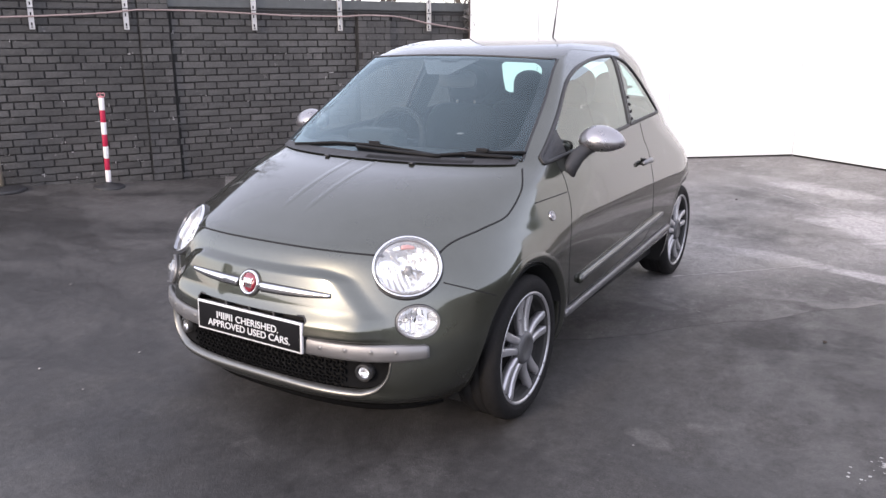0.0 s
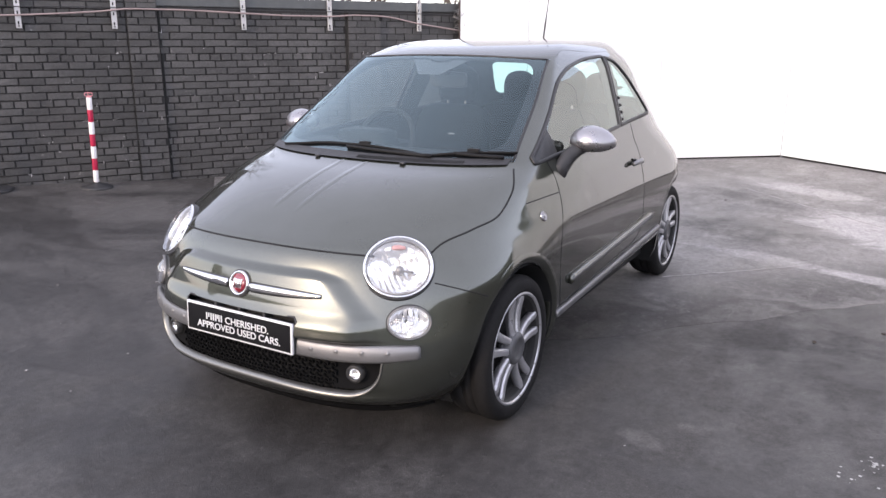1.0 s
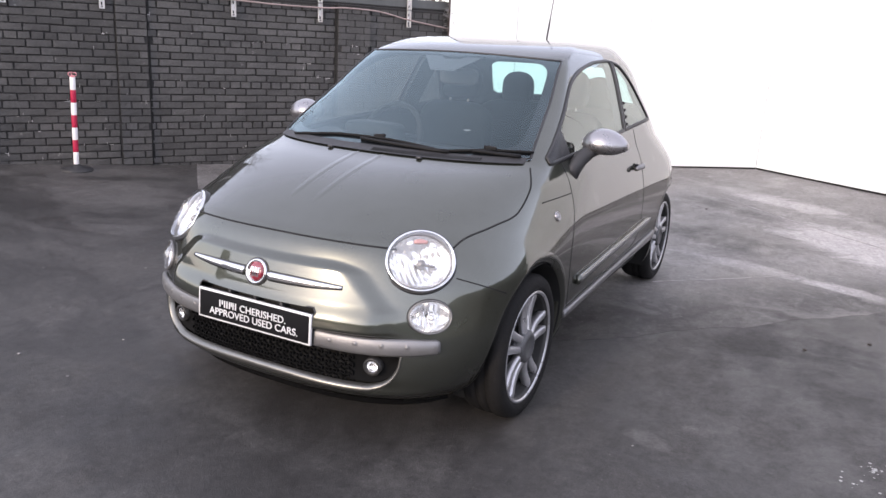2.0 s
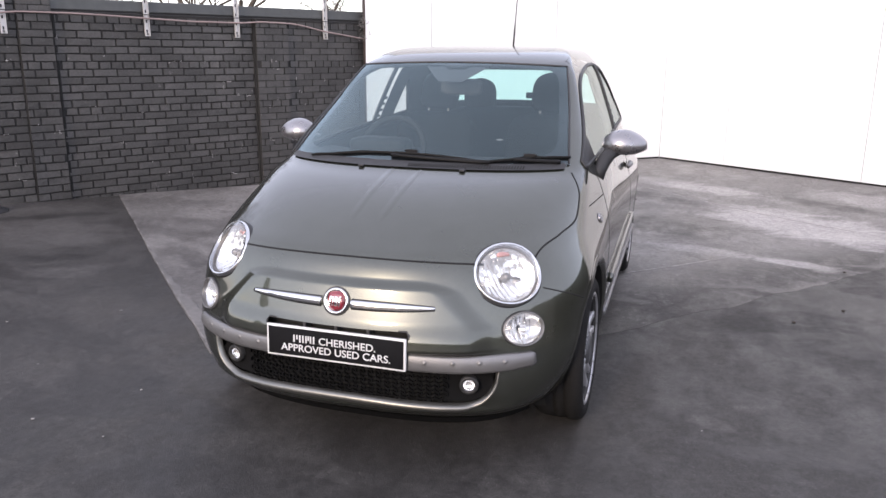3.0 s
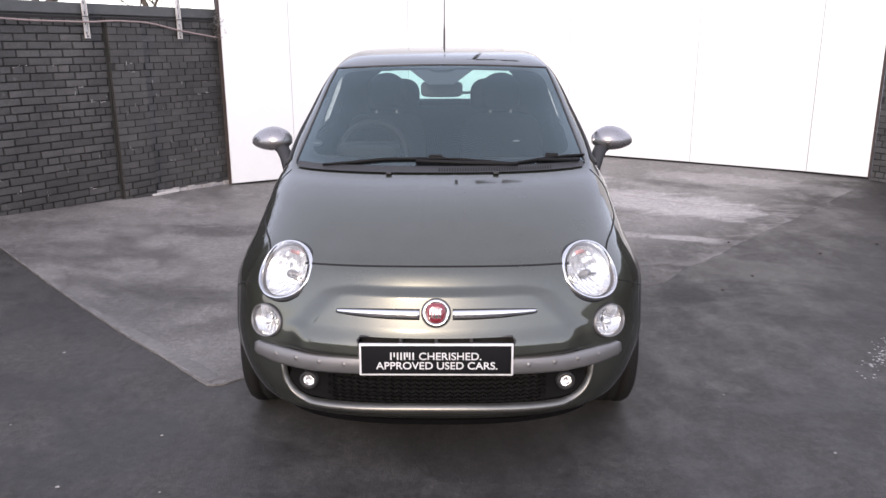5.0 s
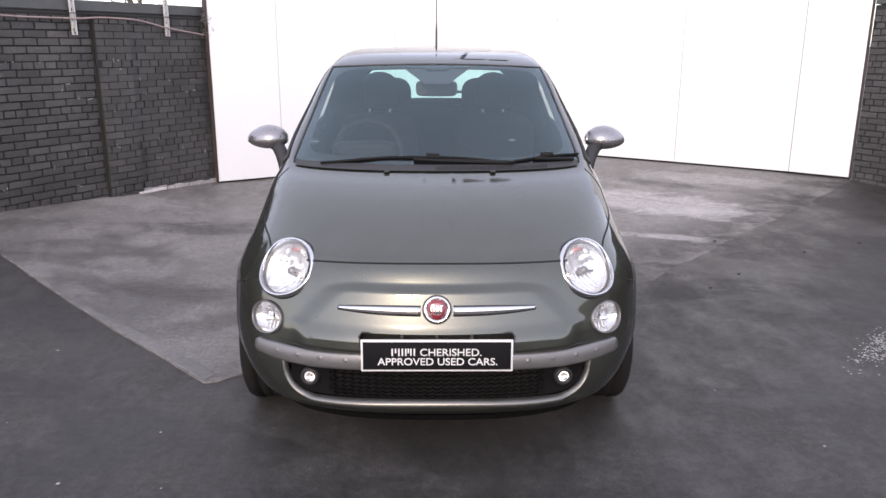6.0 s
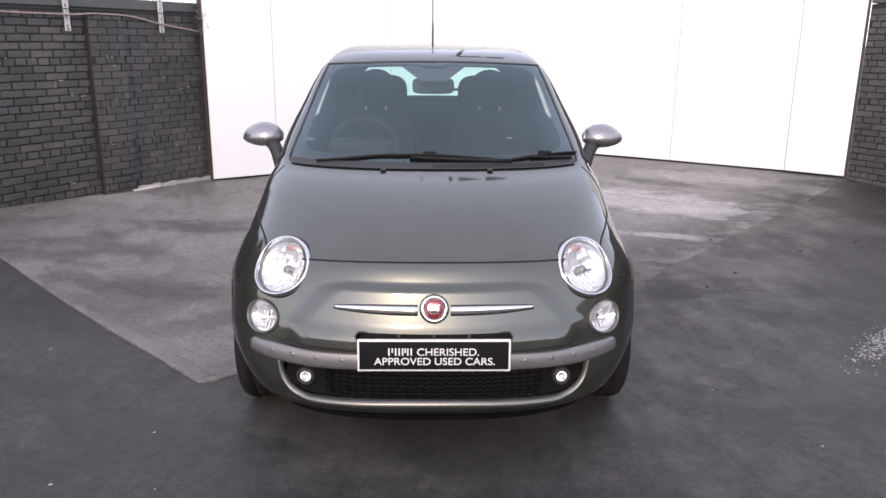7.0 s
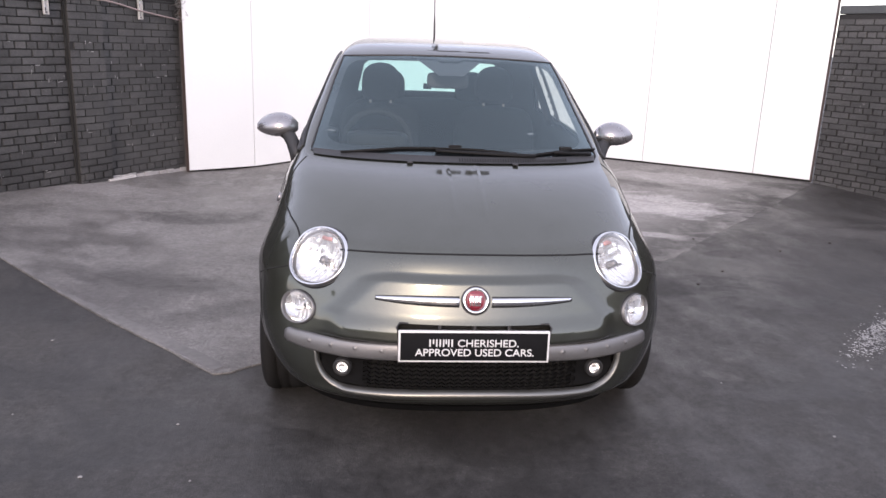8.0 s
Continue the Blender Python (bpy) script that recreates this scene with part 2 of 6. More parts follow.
GRILLE.node_tree.nodes["Principled BSDF"].inputs["Specular IOR Level"].default_value = 0.05
JOINT_SHADE = simple("soft_dark_joint_and_shade", (0.014, 0.0138, 0.0138), 0.9, vary=0.3, scale=30)
LINER_PALE = simple("pale_sticker", (0.12, 0.125, 0.125), 0.6)
PLATE_WHITE = simple("white_plate_print", (0.66, 0.66, 0.66), 0.4, vary=0.04)
BACKING = simple("grey_joint_backing", (0.06, 0.056, 0.058), 0.7)
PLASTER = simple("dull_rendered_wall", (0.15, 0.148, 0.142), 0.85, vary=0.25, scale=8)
BADGE_RED = simple("red_badge_enamel", (0.20, 0.014, 0.026), 0.22, vary=0.12, coat=1.0)
AMBER = simple("reddish_bulb_cap", (0.52, 0.27, 0.24), 0.3, 0.6)
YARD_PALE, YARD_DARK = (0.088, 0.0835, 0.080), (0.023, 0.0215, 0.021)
ASPHALT = asphalt("worn_damp_asphalt", (0.0365, 0.0343, 0.0330), (0.048, 0.0453, 0.0432), (0.062, 0.0585, 0.0558), 0.40, patches=(
    (-3.40, 2.12, 0.62, 0.42, 46, YARD_PALE, 0.75), (-4.02, 2.66, 0.70, 0.20, 46, YARD_PALE, 0.6), (-2.65, 1.56, 0.30, 0.13, 50, YARD_PALE, 0.6),
    (-4.47, 1.8, 0.25, 0.10, 30, YARD_PALE, 0.6), (-3.74, 2.52, 0.55, 0.075, 53, YARD_DARK, 0.75), (-3.55, 1.30, 0.75, 0.30, 40, YARD_DARK, 0.5), (-2.95, 1.72, 0.35, 0.08, 46, YARD_DARK, 0.6),
    (2.2, 2.6, 0.55, 0.22, 40, YARD_PALE, 0.6), (3.4, 3.9, 0.9, 0.35, -30, YARD_PALE, 0.6), (1.7, 2.1, 0.55, 0.3, 30, YARD_DARK, 0.7),
    # last patch: a darker band on the ground along the car's nose
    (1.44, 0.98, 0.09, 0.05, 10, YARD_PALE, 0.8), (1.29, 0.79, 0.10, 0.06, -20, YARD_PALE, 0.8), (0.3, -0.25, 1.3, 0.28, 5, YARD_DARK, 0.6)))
APRON_PALE, APRON_DARK = (0.39, 0.37, 0.364), (0.060, 0.056, 0.054)
APRON = asphalt("pale_worn_concrete", (0.122, 0.115, 0.111), (0.178, 0.169, 0.162), (0.217, 0.206, 0.199), 0.32, 0.5, blend=((1.38, 2.83), (-0.73, 0.68), ((0.034, 0.0315, 0.0305), (0.053, 0.0495, 0.0475), (0.082, 0.077, 0.074))), patches=(
    # pale patches right of the car: dusty concrete plus wet sheen painted in
    (2.15, 4.85, 1.15, 0.48, -38, APRON_PALE, 0.92), (1.2, 6.35, 1.0, 0.22, -28, APRON_PALE, 0.75), (3.0, 5.9, 0.9, 0.3, -32, APRON_PALE, 0.5), (1.95, 3.55, 0.35, 0.10, -20, APRON_PALE, 0.7), (1.3, 3.75, 0.5, 0.12, -15, APRON_PALE, 0.55),
    (1.0, 4.5, 0.55, 0.35, -30, APRON_DARK, 0.75), (0.9, 5.7, 0.7, 0.16, -30, APRON_DARK, 0.6), (2.6, 5.6, 0.9, 0.14, -35, APRON_DARK, 0.6),
    (-1.65, 2.1, 0.55, 0.17, -12, APRON_DARK, 0.8), (-1.75, 3.8, 0.65, 0.24, 8, APRON_DARK, 0.75), (-1.1, 1.6, 0.35, 0.16, 20, APRON_DARK, 0.55), (-2.9, 4.6, 0.7, 0.3, -20, APRON_PALE, 0.35)))
BRICK = brick_paint()
MORTAR = simple("blackened_mortar", (0.024, 0.0235, 0.0235), 0.9, vary=0.3, scale=50, bumps=0.3)
PANEL = white_panel()
RAIL = simple("weathered_grey_steel", (0.085, 0.09, 0.092), 0.55, 0.3, vary=0.2, scale=14)
GALV = simple("galvanised_strut", (0.62, 0.61, 0.61), 0.45, 0.35, vary=0.12, scale=50)
LEDGE = simple("bright_bumper_ledge", (0.22, 0.216, 0.20), 0.36, 0.9, vary=0.08, scale=60)
RED = simple("red_post_plastic", (0.42, 0.012, 0.052), 0.45, vary=0.12)
WHITE = simple("white_post_plastic", (0.78, 0.76, 0.76), 0.5, vary=0.06)
PINK = simple("faded_pink_cap", (0.55, 0.22, 0.24), 0.6)
CABLE = simple("pinkish_grey_cable", (0.30, 0.23, 0.22), 0.6, vary=0.15)
BARK = twig_bark()
WOOD_DARK = simple("dull_brown_pole", (0.17, 0.15, 0.12), 0.8, vary=0.3)
WOOD_PALE = simple("pale_weathered_board", (0.55, 0.53, 0.52), 0.7, vary=0.15, scale=30)
RUST = simple("rusty_brown_edge", (0.060, 0.042, 0.038), 0.8, vary=0.3)
KERB = simple("pale_dirty_concrete_strip", (0.36, 0.345, 0.34), 0.85, vary=0.35, scale=25, bumps=0.3)
EDGING = simple("smooth_grey_concrete", (0.150, 0.143, 0.139), 0.6, vary=0.4, scale=26, bumps=0.2)
CHIP = simple("bare_whitish_chip", (0.42, 0.41, 0.40), 0.8, vary=0.3)
DEBRIS = simple("pale_grit", (0.26, 0.25, 0.245), 0.9, vary=0.3)
LEAF = simple("dead_brown_leaf", (0.040, 0.031, 0.026), 0.8, vary=0.4)


# ---- mesh helpers ----
def mesh_object(name, bm, material, smooth=True, parent=None):
    me = bpy.data.meshes.new(name)
    bm.normal_update()
    bm.to_mesh(me)
    bm.free()
    for mat in material if isinstance(material, (list, tuple)) else [material]:
        me.materials.append(mat)
    me.polygons.foreach_set("use_smooth", [smooth] * len(me.polygons))
    ob = new(name, me)
    if parent is not None:
        ob.parent = parent
    return ob


def part(name, bm, material, parent, label="", smooth=True):
    ob = mesh_object(name, bm, material, smooth, parent)
    return tagged(ob, label) if label else ob


def thing(name, label, category, group="", kind=""):
    return tagged(new(name), label, category, group, kind)


def box(bm, lo, hi, m=None, bevel=0.0):
    """A box between two corners, moved by m, with its edges rounded."""
    made = bmesh.ops.create_cube(bm, size=1.0)["verts"]
    lo, hi = Vector(lo), Vector(hi)
    for v in made:
        v.co = Vector([(a + b) / 2 + c * (b - a) for a, b, c in zip(lo, hi, v.co)])
    if bevel:
        edges = list({e for v in made for e in v.link_edges})
        out = bmesh.ops.bevel(bm, geom=edges, offset=bevel, segments=2, affect="EDGES", profile=0.5)
        made = list({v for f in out["faces"] for v in f.verts} | {v for v in made if v.is_valid})
    if m is not None:
        bmesh.ops.transform(bm, matrix=m, verts=made)
    return bm


def grid_faces(bm, rows, closed_u=False, closed_v=False, flip=False, material=0):
    """Quads over rows of points."""
    vs = [[bm.verts.new(p) for p in row] for row in rows]
    nu, nv = len(vs), len(vs[0])
    for i in range(nu if closed_u else nu - 1):
        for j in range(nv if closed_v else nv - 1):
            q = (vs[i][j], vs[(i + 1) % nu][j], vs[(i + 1) % nu][(j + 1) % nv], vs[i][(j + 1) % nv])
            try:
                f = bm.faces.new(q[::-1] if flip else q)
                f.material_index = material
            except ValueError:
                pass
    return vs


def lathe(bm, profile, segments=48, m=None, material=0):
    """Turns (radius, height) pairs about z."""
    rows = []
    for r, h in profile:
        rows.append([Vector((r * math.cos(2 * math.pi * k / segments), r * math.sin(2 * math.pi * k / segments), h)) for k in range(segments)])
    if m is not None:
        rows = [[m @ p for p in row] for row in rows]
    return grid_faces(bm, rows, closed_v=True, material=material)


def sweep(bm, points, section, normals=None, closed=False, cap=True):
    """Sweeps a section of (across, out) pairs along points; normals give the out direction at each point."""
    pts = [Vector(p) for p in points]
    n = len(pts)
    rows = []
    for i, p in enumerate(pts):
        a = pts[(i - 1) % n] if closed or i else pts[0]
        b = pts[(i + 1) % n] if closed or i < n - 1 else pts[-1]
        t = (b - a).normalized()
        out = Vector(normals[i]) if normals is not None else Vector((0, 0, 1))
        out = (out - t * out.dot(t))
        out = out.normalized() if out.length > 1e-6 else t.orthogonal().normalized()
        side = t.cross(out)
        sec = section(i / max(1, n - 1)) if callable(section) else section
        rows.append([p + side * u + out * w for u, w in sec])
    vs = grid_faces(bm, rows, closed_u=closed, closed_v=True)
    if cap and not closed:
        for row in (vs[0], vs[-1][::-1]):
            try:
                bm.faces.new(row)
            except ValueError:
                pass
    return vs


def ring_section(r, k=8):
    return [(r * math.cos(2 * math.pi * i / k), r * math.sin(2 * math.pi * i / k)) for i in range(k)]


def tube(bm, points, r, k=8, closed=False):
    return sweep(bm, points, ring_section(r, k), closed=closed)


def flat_section(w, h):
    """A low rounded bar, w across and h proud."""
    return [(-w / 2, -0.004), (-w / 2, h * 0.6), (-w * 0.36, h), (w * 0.36, h), (w / 2, h * 0.6), (w / 2, -0.004)]


def curve_through(pairs):
    """A smooth monotone function through a few (place, value) pairs."""
    xs, ys = np.array([p[0] for p in pairs], float), np.array([p[1] for p in pairs], float)
    h, d = np.diff(xs), np.diff(ys) / np.diff(xs)
    m = np.zeros(len(xs))
    m[0], m[-1] = d[0], d[-1]
    for i in range(1, len(xs) - 1):
        if d[i - 1] * d[i] > 0:
            w1, w2 = 2 * h[i] + h[i - 1], h[i] + 2 * h[i - 1]
            m[i] = (w1 + w2) / (w1 / d[i - 1] + w2 / d[i])

    def f(x):
        x = min(max(x, xs[0]), xs[-1])
        i = int(min(np.searchsorted(xs, x, side="right") - 1, len(xs) - 2))
        t = (x - xs[i]) / h[i]
        return float(ys[i] * (1 + 2 * t) * (1 - t) ** 2 + h[i] * m[i] * t * (1 - t) ** 2 + ys[i + 1] * t * t * (3 - 2 * t) + h[i] * m[i + 1] * t * t * (t - 1))

    return f


def smooth_step(x, a, b):
    t = min(1.0, max(0.0, (x - a) / (b - a)))
    return t * t * (3 - 2 * t)


# ---- the car's body surface: level slices from the sill to the roof ----
def faired(pairs, spread):
    """The curve through the pairs, smoothed over spread so that highlights run clean."""
    f = curve_through(pairs)
    a, b = pairs[0][0], pairs[-1][0]
    xs = np.linspace(a, b, 1601)
    h = xs[1] - xs[0]
    ys = np.array([f(x) for x in xs])
    n = max(1, int(4 * spread / h))
    k = np.exp(-0.5 * (np.arange(-n, n + 1) * h / spread) ** 2)
    k /= k.sum()
    left, right = 2 * ys[0] - ys[n:0:-1], 2 * ys[-1] - ys[-2 : -n - 2 : -1]
    ys = np.convolve(np.concatenate([left, ys, right]), k, mode="valid")

    def g(x):
        t = min(max((x - a) / h, 0.0), 1599.999)
        i = int(t)
        return float(ys[i] + (ys[i + 1] - ys[i]) * (t - i))

    return g


NOSE = faired([(0.16, 0.125), (0.20, 0.075), (0.235, 0.038), (0.265, 0.022), (0.30, 0.016), (0.40, 0.012), (0.50, 0.018), (0.62, 0.048), (0.72, 0.084),
               (0.76, 0.115), (0.80, 0.19), (0.85, 0.30), (0.90, 0.44), (0.94, 0.59), (0.965, 0.71), (0.985, 0.77), (1.02, 0.835), (1.20, 1.14),
               (1.35, 1.395), (1.39, 1.47), (1.42, 1.60), (1.44, 1.78), (1.453, 2.0), (1.458, 2.15)], 0.006)
TAIL = faired([(0.16, 3.40), (0.30, 3.50), (0.50, 3.53), (0.70, 3.52), (0.90, 3.46), (1.0, 3.40), (1.20, 3.22), (1.35, 3.06), (1.40, 2.98),
               (1.43, 2.86), (1.452, 2.60), (1.458, 2.35)], 0.006)
HALF = faired([(0.16, 0.748), (0.25, 0.788), (0.35, 0.802), (0.45, 0.81), (0.60, 0.813), (0.70, 0.808), (0.80, 0.79), (0.88, 0.768), (0.95, 0.737),
               (1.0, 0.722), (1.10, 0.69), (1.20, 0.652), (1.30, 0.612), (1.36, 0.582), (1.40, 0.545), (1.43, 0.49), (1.447, 0.42), (1.455, 0.30), (1.458, 0.10)], 0.005)
TAPER = faired([(0.16, 0.11), (0.22, 0.085), (0.30, 0.052), (0.38, 0.022), (0.46, 0.003), (0.52, 0.0), (0.60, 0.0), (0.66, 0.016), (0.70, 0.034), (0.76, 0.058), (0.86, 0.050), (0.92, 0.037), (0.95, 0.037), (1.04, 0.034), (1.16, 0.040),
                (1.28, 0.042), (1.37, 0.040), (1.41, 0.02), (1.458, 0.0)], 0.012)
ROUND = faired([(0.16, 0.42), (0.26, 0.445), (0.36, 0.48), (0.44, 0.53), (0.54, 0.58), (0.80, 0.60), (0.85, 0.58), (0.90, 0.52), (0.95, 0.41), (0.985, 0.34), (1.20, 0.24),
                (1.38, 0.15), (1.42, 0.17), (1.458, 0.10)], 0.008)
BACK = faired([(0.16, 0.60), (0.50, 0.60), (0.75, 0.61), (0.90, 0.80), (1.0, 0.88), (1.20, 0.84), (1.30, 0.74), (1.40, 0.66), (1.458, 0.2)], 0.01)
POWER = 2.2
FRONT_POWER = faired([(0.16, 2.6), (0.28, 2.5), (0.44, 2.25), (0.55, 2.2), (1.458, 2.2)], 0.01)
WIDEN = 0.5
Z_LOW, Z_HIGH = 0.16, 1.458


def nose_panel(x, z):
    """How far the raised panel between the lamps stands out, the shelf under it and the sill of the bumper below."""
    half = 0.512 - 1.0 * max(0.0, z - 0.535) - 0.07 * smooth_step(z, 0.640, 0.695) ** 2
    across = 1 - smooth_step(abs(x), half - 0.058, half + 0.022)
    up = (1 - smooth_step(z, 0.662, 0.690)) * smooth_step(z, 0.440, 0.470)
    shelf = 0.015 * (1 - smooth_step(z, 0.492, 0.562)) * smooth_step(z, 0.440, 0.470) * (1 - smooth_step(abs(x), 0.43, 0.60))
    low = smooth_step(z, 0.18, 0.215) * (1 - smooth_step(z, 0.240, 0.262)) * 0.014
    return 0.020 * across * up + shelf + low * (1 - smooth_step(abs(x), 0.5, 0.75))


def front_half(y, z):
    """Half width that the front arc draws in towards, growing to the full width."""
    end = NOSE(z) + ROUND(z)
    return HALF(z) - TAPER(z) * (1 - smooth_step(y, end - 0.28, end + WIDEN))


def front_y(x, z):
    f, r, k = NOSE(z), ROUND(z), FRONT_POWER(z)
    y = f
    for _ in range(4):
        q = min(0.9999, abs(x) / front_half(y, z))
        y = f + r * (1 - (1 - q**k) ** (1 / k))
    return y - nose_panel(x, z)


def side_x(y, z):
    w, r, b = HALF(z), ROUND(z), BACK(z)
    f, t = NOSE(z), TAIL(z)
    if y < f + r:
        q = min(1.0, max(0.0, 1 - (y - f) / r))
        k = FRONT_POWER(z)
        return front_half(y, z) * (1 - q**k) ** (1 / k)
    w = front_half(y, z)
    if y > t - b:
        q = min(1.0, max(0.0, 1 - (t - y) / b))
        return w * (1 - q**POWER) ** (1 / POWER)
    return w


def rear_y(x, z):
    q = min(0.9999, abs(x) / HALF(z))
    return TAIL(z) - BACK(z) * (1 - (1 - q**POWER) ** (1 / POWER))


def top_z(x, y):
    """Height of the bonnet over (x, y)."""
    a, b = 0.70, 1.40
    for _ in range(40):
        c = (a + b) / 2
        a, b = (c, b) if front_y(x, c) < y else (a, c)
    return (a + b) / 2


def slice_point(s, z):
    """s runs 0..1 over the front arc, 1..2 along the side, 2..3 over the rear arc."""
    f, t, w, r, b = NOSE(z), TAIL(z), HALF(z), ROUND(z), BACK(z)
    e = 2 / POWER
    if s <= 1:
        e = 2 / FRONT_POWER(z)
        a = s * math.pi / 2
        y = f + r * (1 - max(0, math.cos(a)) ** e)
        x = front_half(y, z) * max(0, math.sin(a)) ** e
        return x, y - nose_panel(x, z), z
    if s <= 2:
        y = (f + r) + (t - b - f - r) * (s - 1)
        return side_x(y, z), y, z
    a = (3 - s) * math.pi / 2
    y = t - b * (1 - max(0, math.cos(a)) ** e)
    return side_x(y, z) if s < 2.9 else w * max(0, math.sin(a)) ** e, y, z


def front_normal(x, z):
    h = 0.004
    du = Vector((2 * h, front_y(x + h, z) - front_y(x - h, z), 0))
    dv = Vector((0, front_y(x, z + h) - front_y(x, z - h), 2 * h))
    return du.cross(dv).normalized()


def side_normal(y, z):
    h = 0.006
    du = Vector((side_x(y + h, z) - side_x(y - h, z), 2 * h, 0))
    dv = Vector((side_x(y, z + h) - side_x(y, z - h), 0, 2 * h))
    return du.cross(dv).normalized()


# ---- the car ----
HUB_Z, FRONT_AXLE, REAR_AXLE, ARCH_R = 0.282, 0.714, 3.012, 0.372
WINDOW_LOW = curve_through([(1.03, 0.970), (1.5, 1.0), (2.08, 1.035), (2.6, 1.06)])
WINDOW_TOP = curve_through([(1.03, 0.988), (1.15, 1.062), (1.311, 1.158), (1.524, 1.292), (1.693, 1.345), (1.95, 1.378), (2.112, 1.383), (2.251, 1.366), (2.455, 1.24), (2.603, 1.09), (2.63, 1.063)])
SCREEN_EDGE = curve_through([(0.97, 0.640), (1.1, 0.606), (1.25, 0.564), (1.385, 0.520)])
BONNET_EDGE = curve_through([(0.10, 0.58), (0.363, 0.630), (0.522, 0.682), (0.686, 0.716), (0.799, 0.708), (0.922, 0.655)])
BONNET_FRONT = 0.753
W_FRONT, W_REAR = 1.038, 2.618


def screen_outline():
    """Windscreen opening, in (x, z)."""
    side = [(SCREEN_EDGE(z), z) for z in np.linspace(0.985, 1.375, 40)]
    top = [(x, 1.375 + 0.016 * (1 - (x / 0.53) ** 2)) for x in np.linspace(0.52, 0, 16)]
    right = side + top
    return right + [(-x, z) for x, z in reversed(right)]


def side_outline():
    ys = np.linspace(W_FRONT, W_REAR, 90)
    return [(y, WINDOW_LOW(y)) for y in ys] + [(y, WINDOW_TOP(y)) for y in reversed(ys)]


def arch_r(t, less=0.0):
    """The opening draws in a little low down at the front."""
    return ARCH_R - less - 0.022 * smooth_step(t, 2.5, 3.4)


def arch_outline(axle):
    a = np.linspace(-0.30, math.pi + 0.30, 60)
    arc = [(axle + arch_r(t) * math.cos(t), HUB_Z + 0.006 + arch_r(t) * math.sin(t)) for t in a]
    return arc + [(arc[-1][0], 0.05), (arc[0][0], 0.05)]


def intake_edge():
    """Lower and outer edge of the intake, from the middle to its upper corner."""
    low = [(x, 0.267 - 0.006 * smooth_step(x, 0.05, 0.40)) for x in np.linspace(0, 0.43, 18)]
    turn = [(0.44 + 0.108 * math.sin(t), 0.373 - 0.112 * math.cos(t)) for t in np.linspace(0.06, math.pi / 2, 16)]
    return low + turn + [(0.551, 0.395)]


def intake_outline():
    half = intake_edge()[::-1]
    return half + [(-x, z) for x, z in reversed(half[:-1])]


SLOT = [(0.262, 0.46), (0.268, 0.520), (0.258, 0.532), (-0.258, 0.532), (-0.268, 0.520), (-0.262, 0.46)]
REAR_GLASS = [(x, 1.10) for x in np.linspace(-0.50, 0.50, 30)] + [(0.52 - 0.06 * t, 1.10 + 0.24 * t) for t in np.linspace(0.1, 0.9, 12)] + [(x, 1.345) for x in np.linspace(0.43, -0.43, 30)] + [(-0.52 + 0.06 * t, 1.10 + 0.24 * t) for t in np.linspace(0.9, 0.1, 12)]


def lamp_axes(x, z, tilt=0.0, turn=0.0):
    """Out, across and up of a lamp that sits in the body at (x, z)."""
    out = front_normal(x, z)
    out = Matrix.Rotation(radians(turn), 3, "Z") @ Vector((out.x, out.y, out.z + tilt)).normalized()
    across = Vector((0, 0, 1)).cross(out).normalized()
    return out, across, out.cross(across).normalized()


def lamp_matrix(centre, axes):
    out, across, up = axes
    return Matrix.Translation(centre) @ Matrix((across, up, out)).transposed().to_4x4()


HEAD_AXES = lamp_axes(0.553, 0.707, 0.0, 4.5)
SMALL_AXES = lamp_axes(0.618, 0.526, 0.0, 4.0)
HEAD_AT = Vector((0.553, front_y(0.553, 0.707), 0.707))
SMALL_AT = Vector((0.618, front_y(0.618, 0.526), 0.526))
HEAD_SIZE, SMALL_SIZE = (0.1195, 0.1100), (0.0745, 0.0575)


def inside(poly, p):
    x, y = p
    hit, j = False, len(poly) - 1
    for i in range(len(poly)):
        (x1, y1), (x2, y2) = poly[i], poly[j]
        if (y1 > y) != (y2 > y) and x < (x2 - x1) * (y - y1) / (y2 - y1) + x1:
            hit = not hit
        j = i
    return hit


def nearest(poly, p):
    a = np.array(poly)
    b = np.roll(a, -1, 0)
    d = b - a
    t = np.clip(((np.array(p) - a) * d).sum(1) / np.maximum((d * d).sum(1), 1e-12), 0, 1)
    q = a + d * t[:, None]
    return q[np.argmin(((q - p) ** 2).sum(1))]


def body_grid():
    """Half the shell: points, quads and each point's run along its slice."""
    s_run = np.concatenate([np.linspace(0, 1, 84)[:-1], np.linspace(1, 2, 92)[:-1], np.linspace(2, 3, 30)])
    zs = np.concatenate([np.arange(Z_LOW, 0.425, 0.0115), np.arange(0.428, 0.639, 0.006), np.arange(0.642, 0.731, 0.0048), np.arange(0.735, 0.985, 0.0058), np.arange(0.988, 1.385, 0.0105),
                         Z_HIGH - (np.linspace(1, 0, 26) ** 2) * (Z_HIGH - 1.39)])
    pts = [slice_point(s, z) for z in zs for s in s_run]
    pts += [(0.0, slice_point(s, Z_HIGH)[1], Z_HIGH + 0.0004) for s in s_run]
    pts = [(x, y, z + 0.022 * smooth_step(z, 1.388, 1.452)) for x, y, z in pts]
    n = len(s_run)
    quads = [(r * n + c, (r + 1) * n + c, (r + 1) * n + c + 1, r * n + c + 1) for r in range(len(zs)) for c in range(n - 1)]
    return pts, quads, np.tile(s_run, len(zs) + 1)


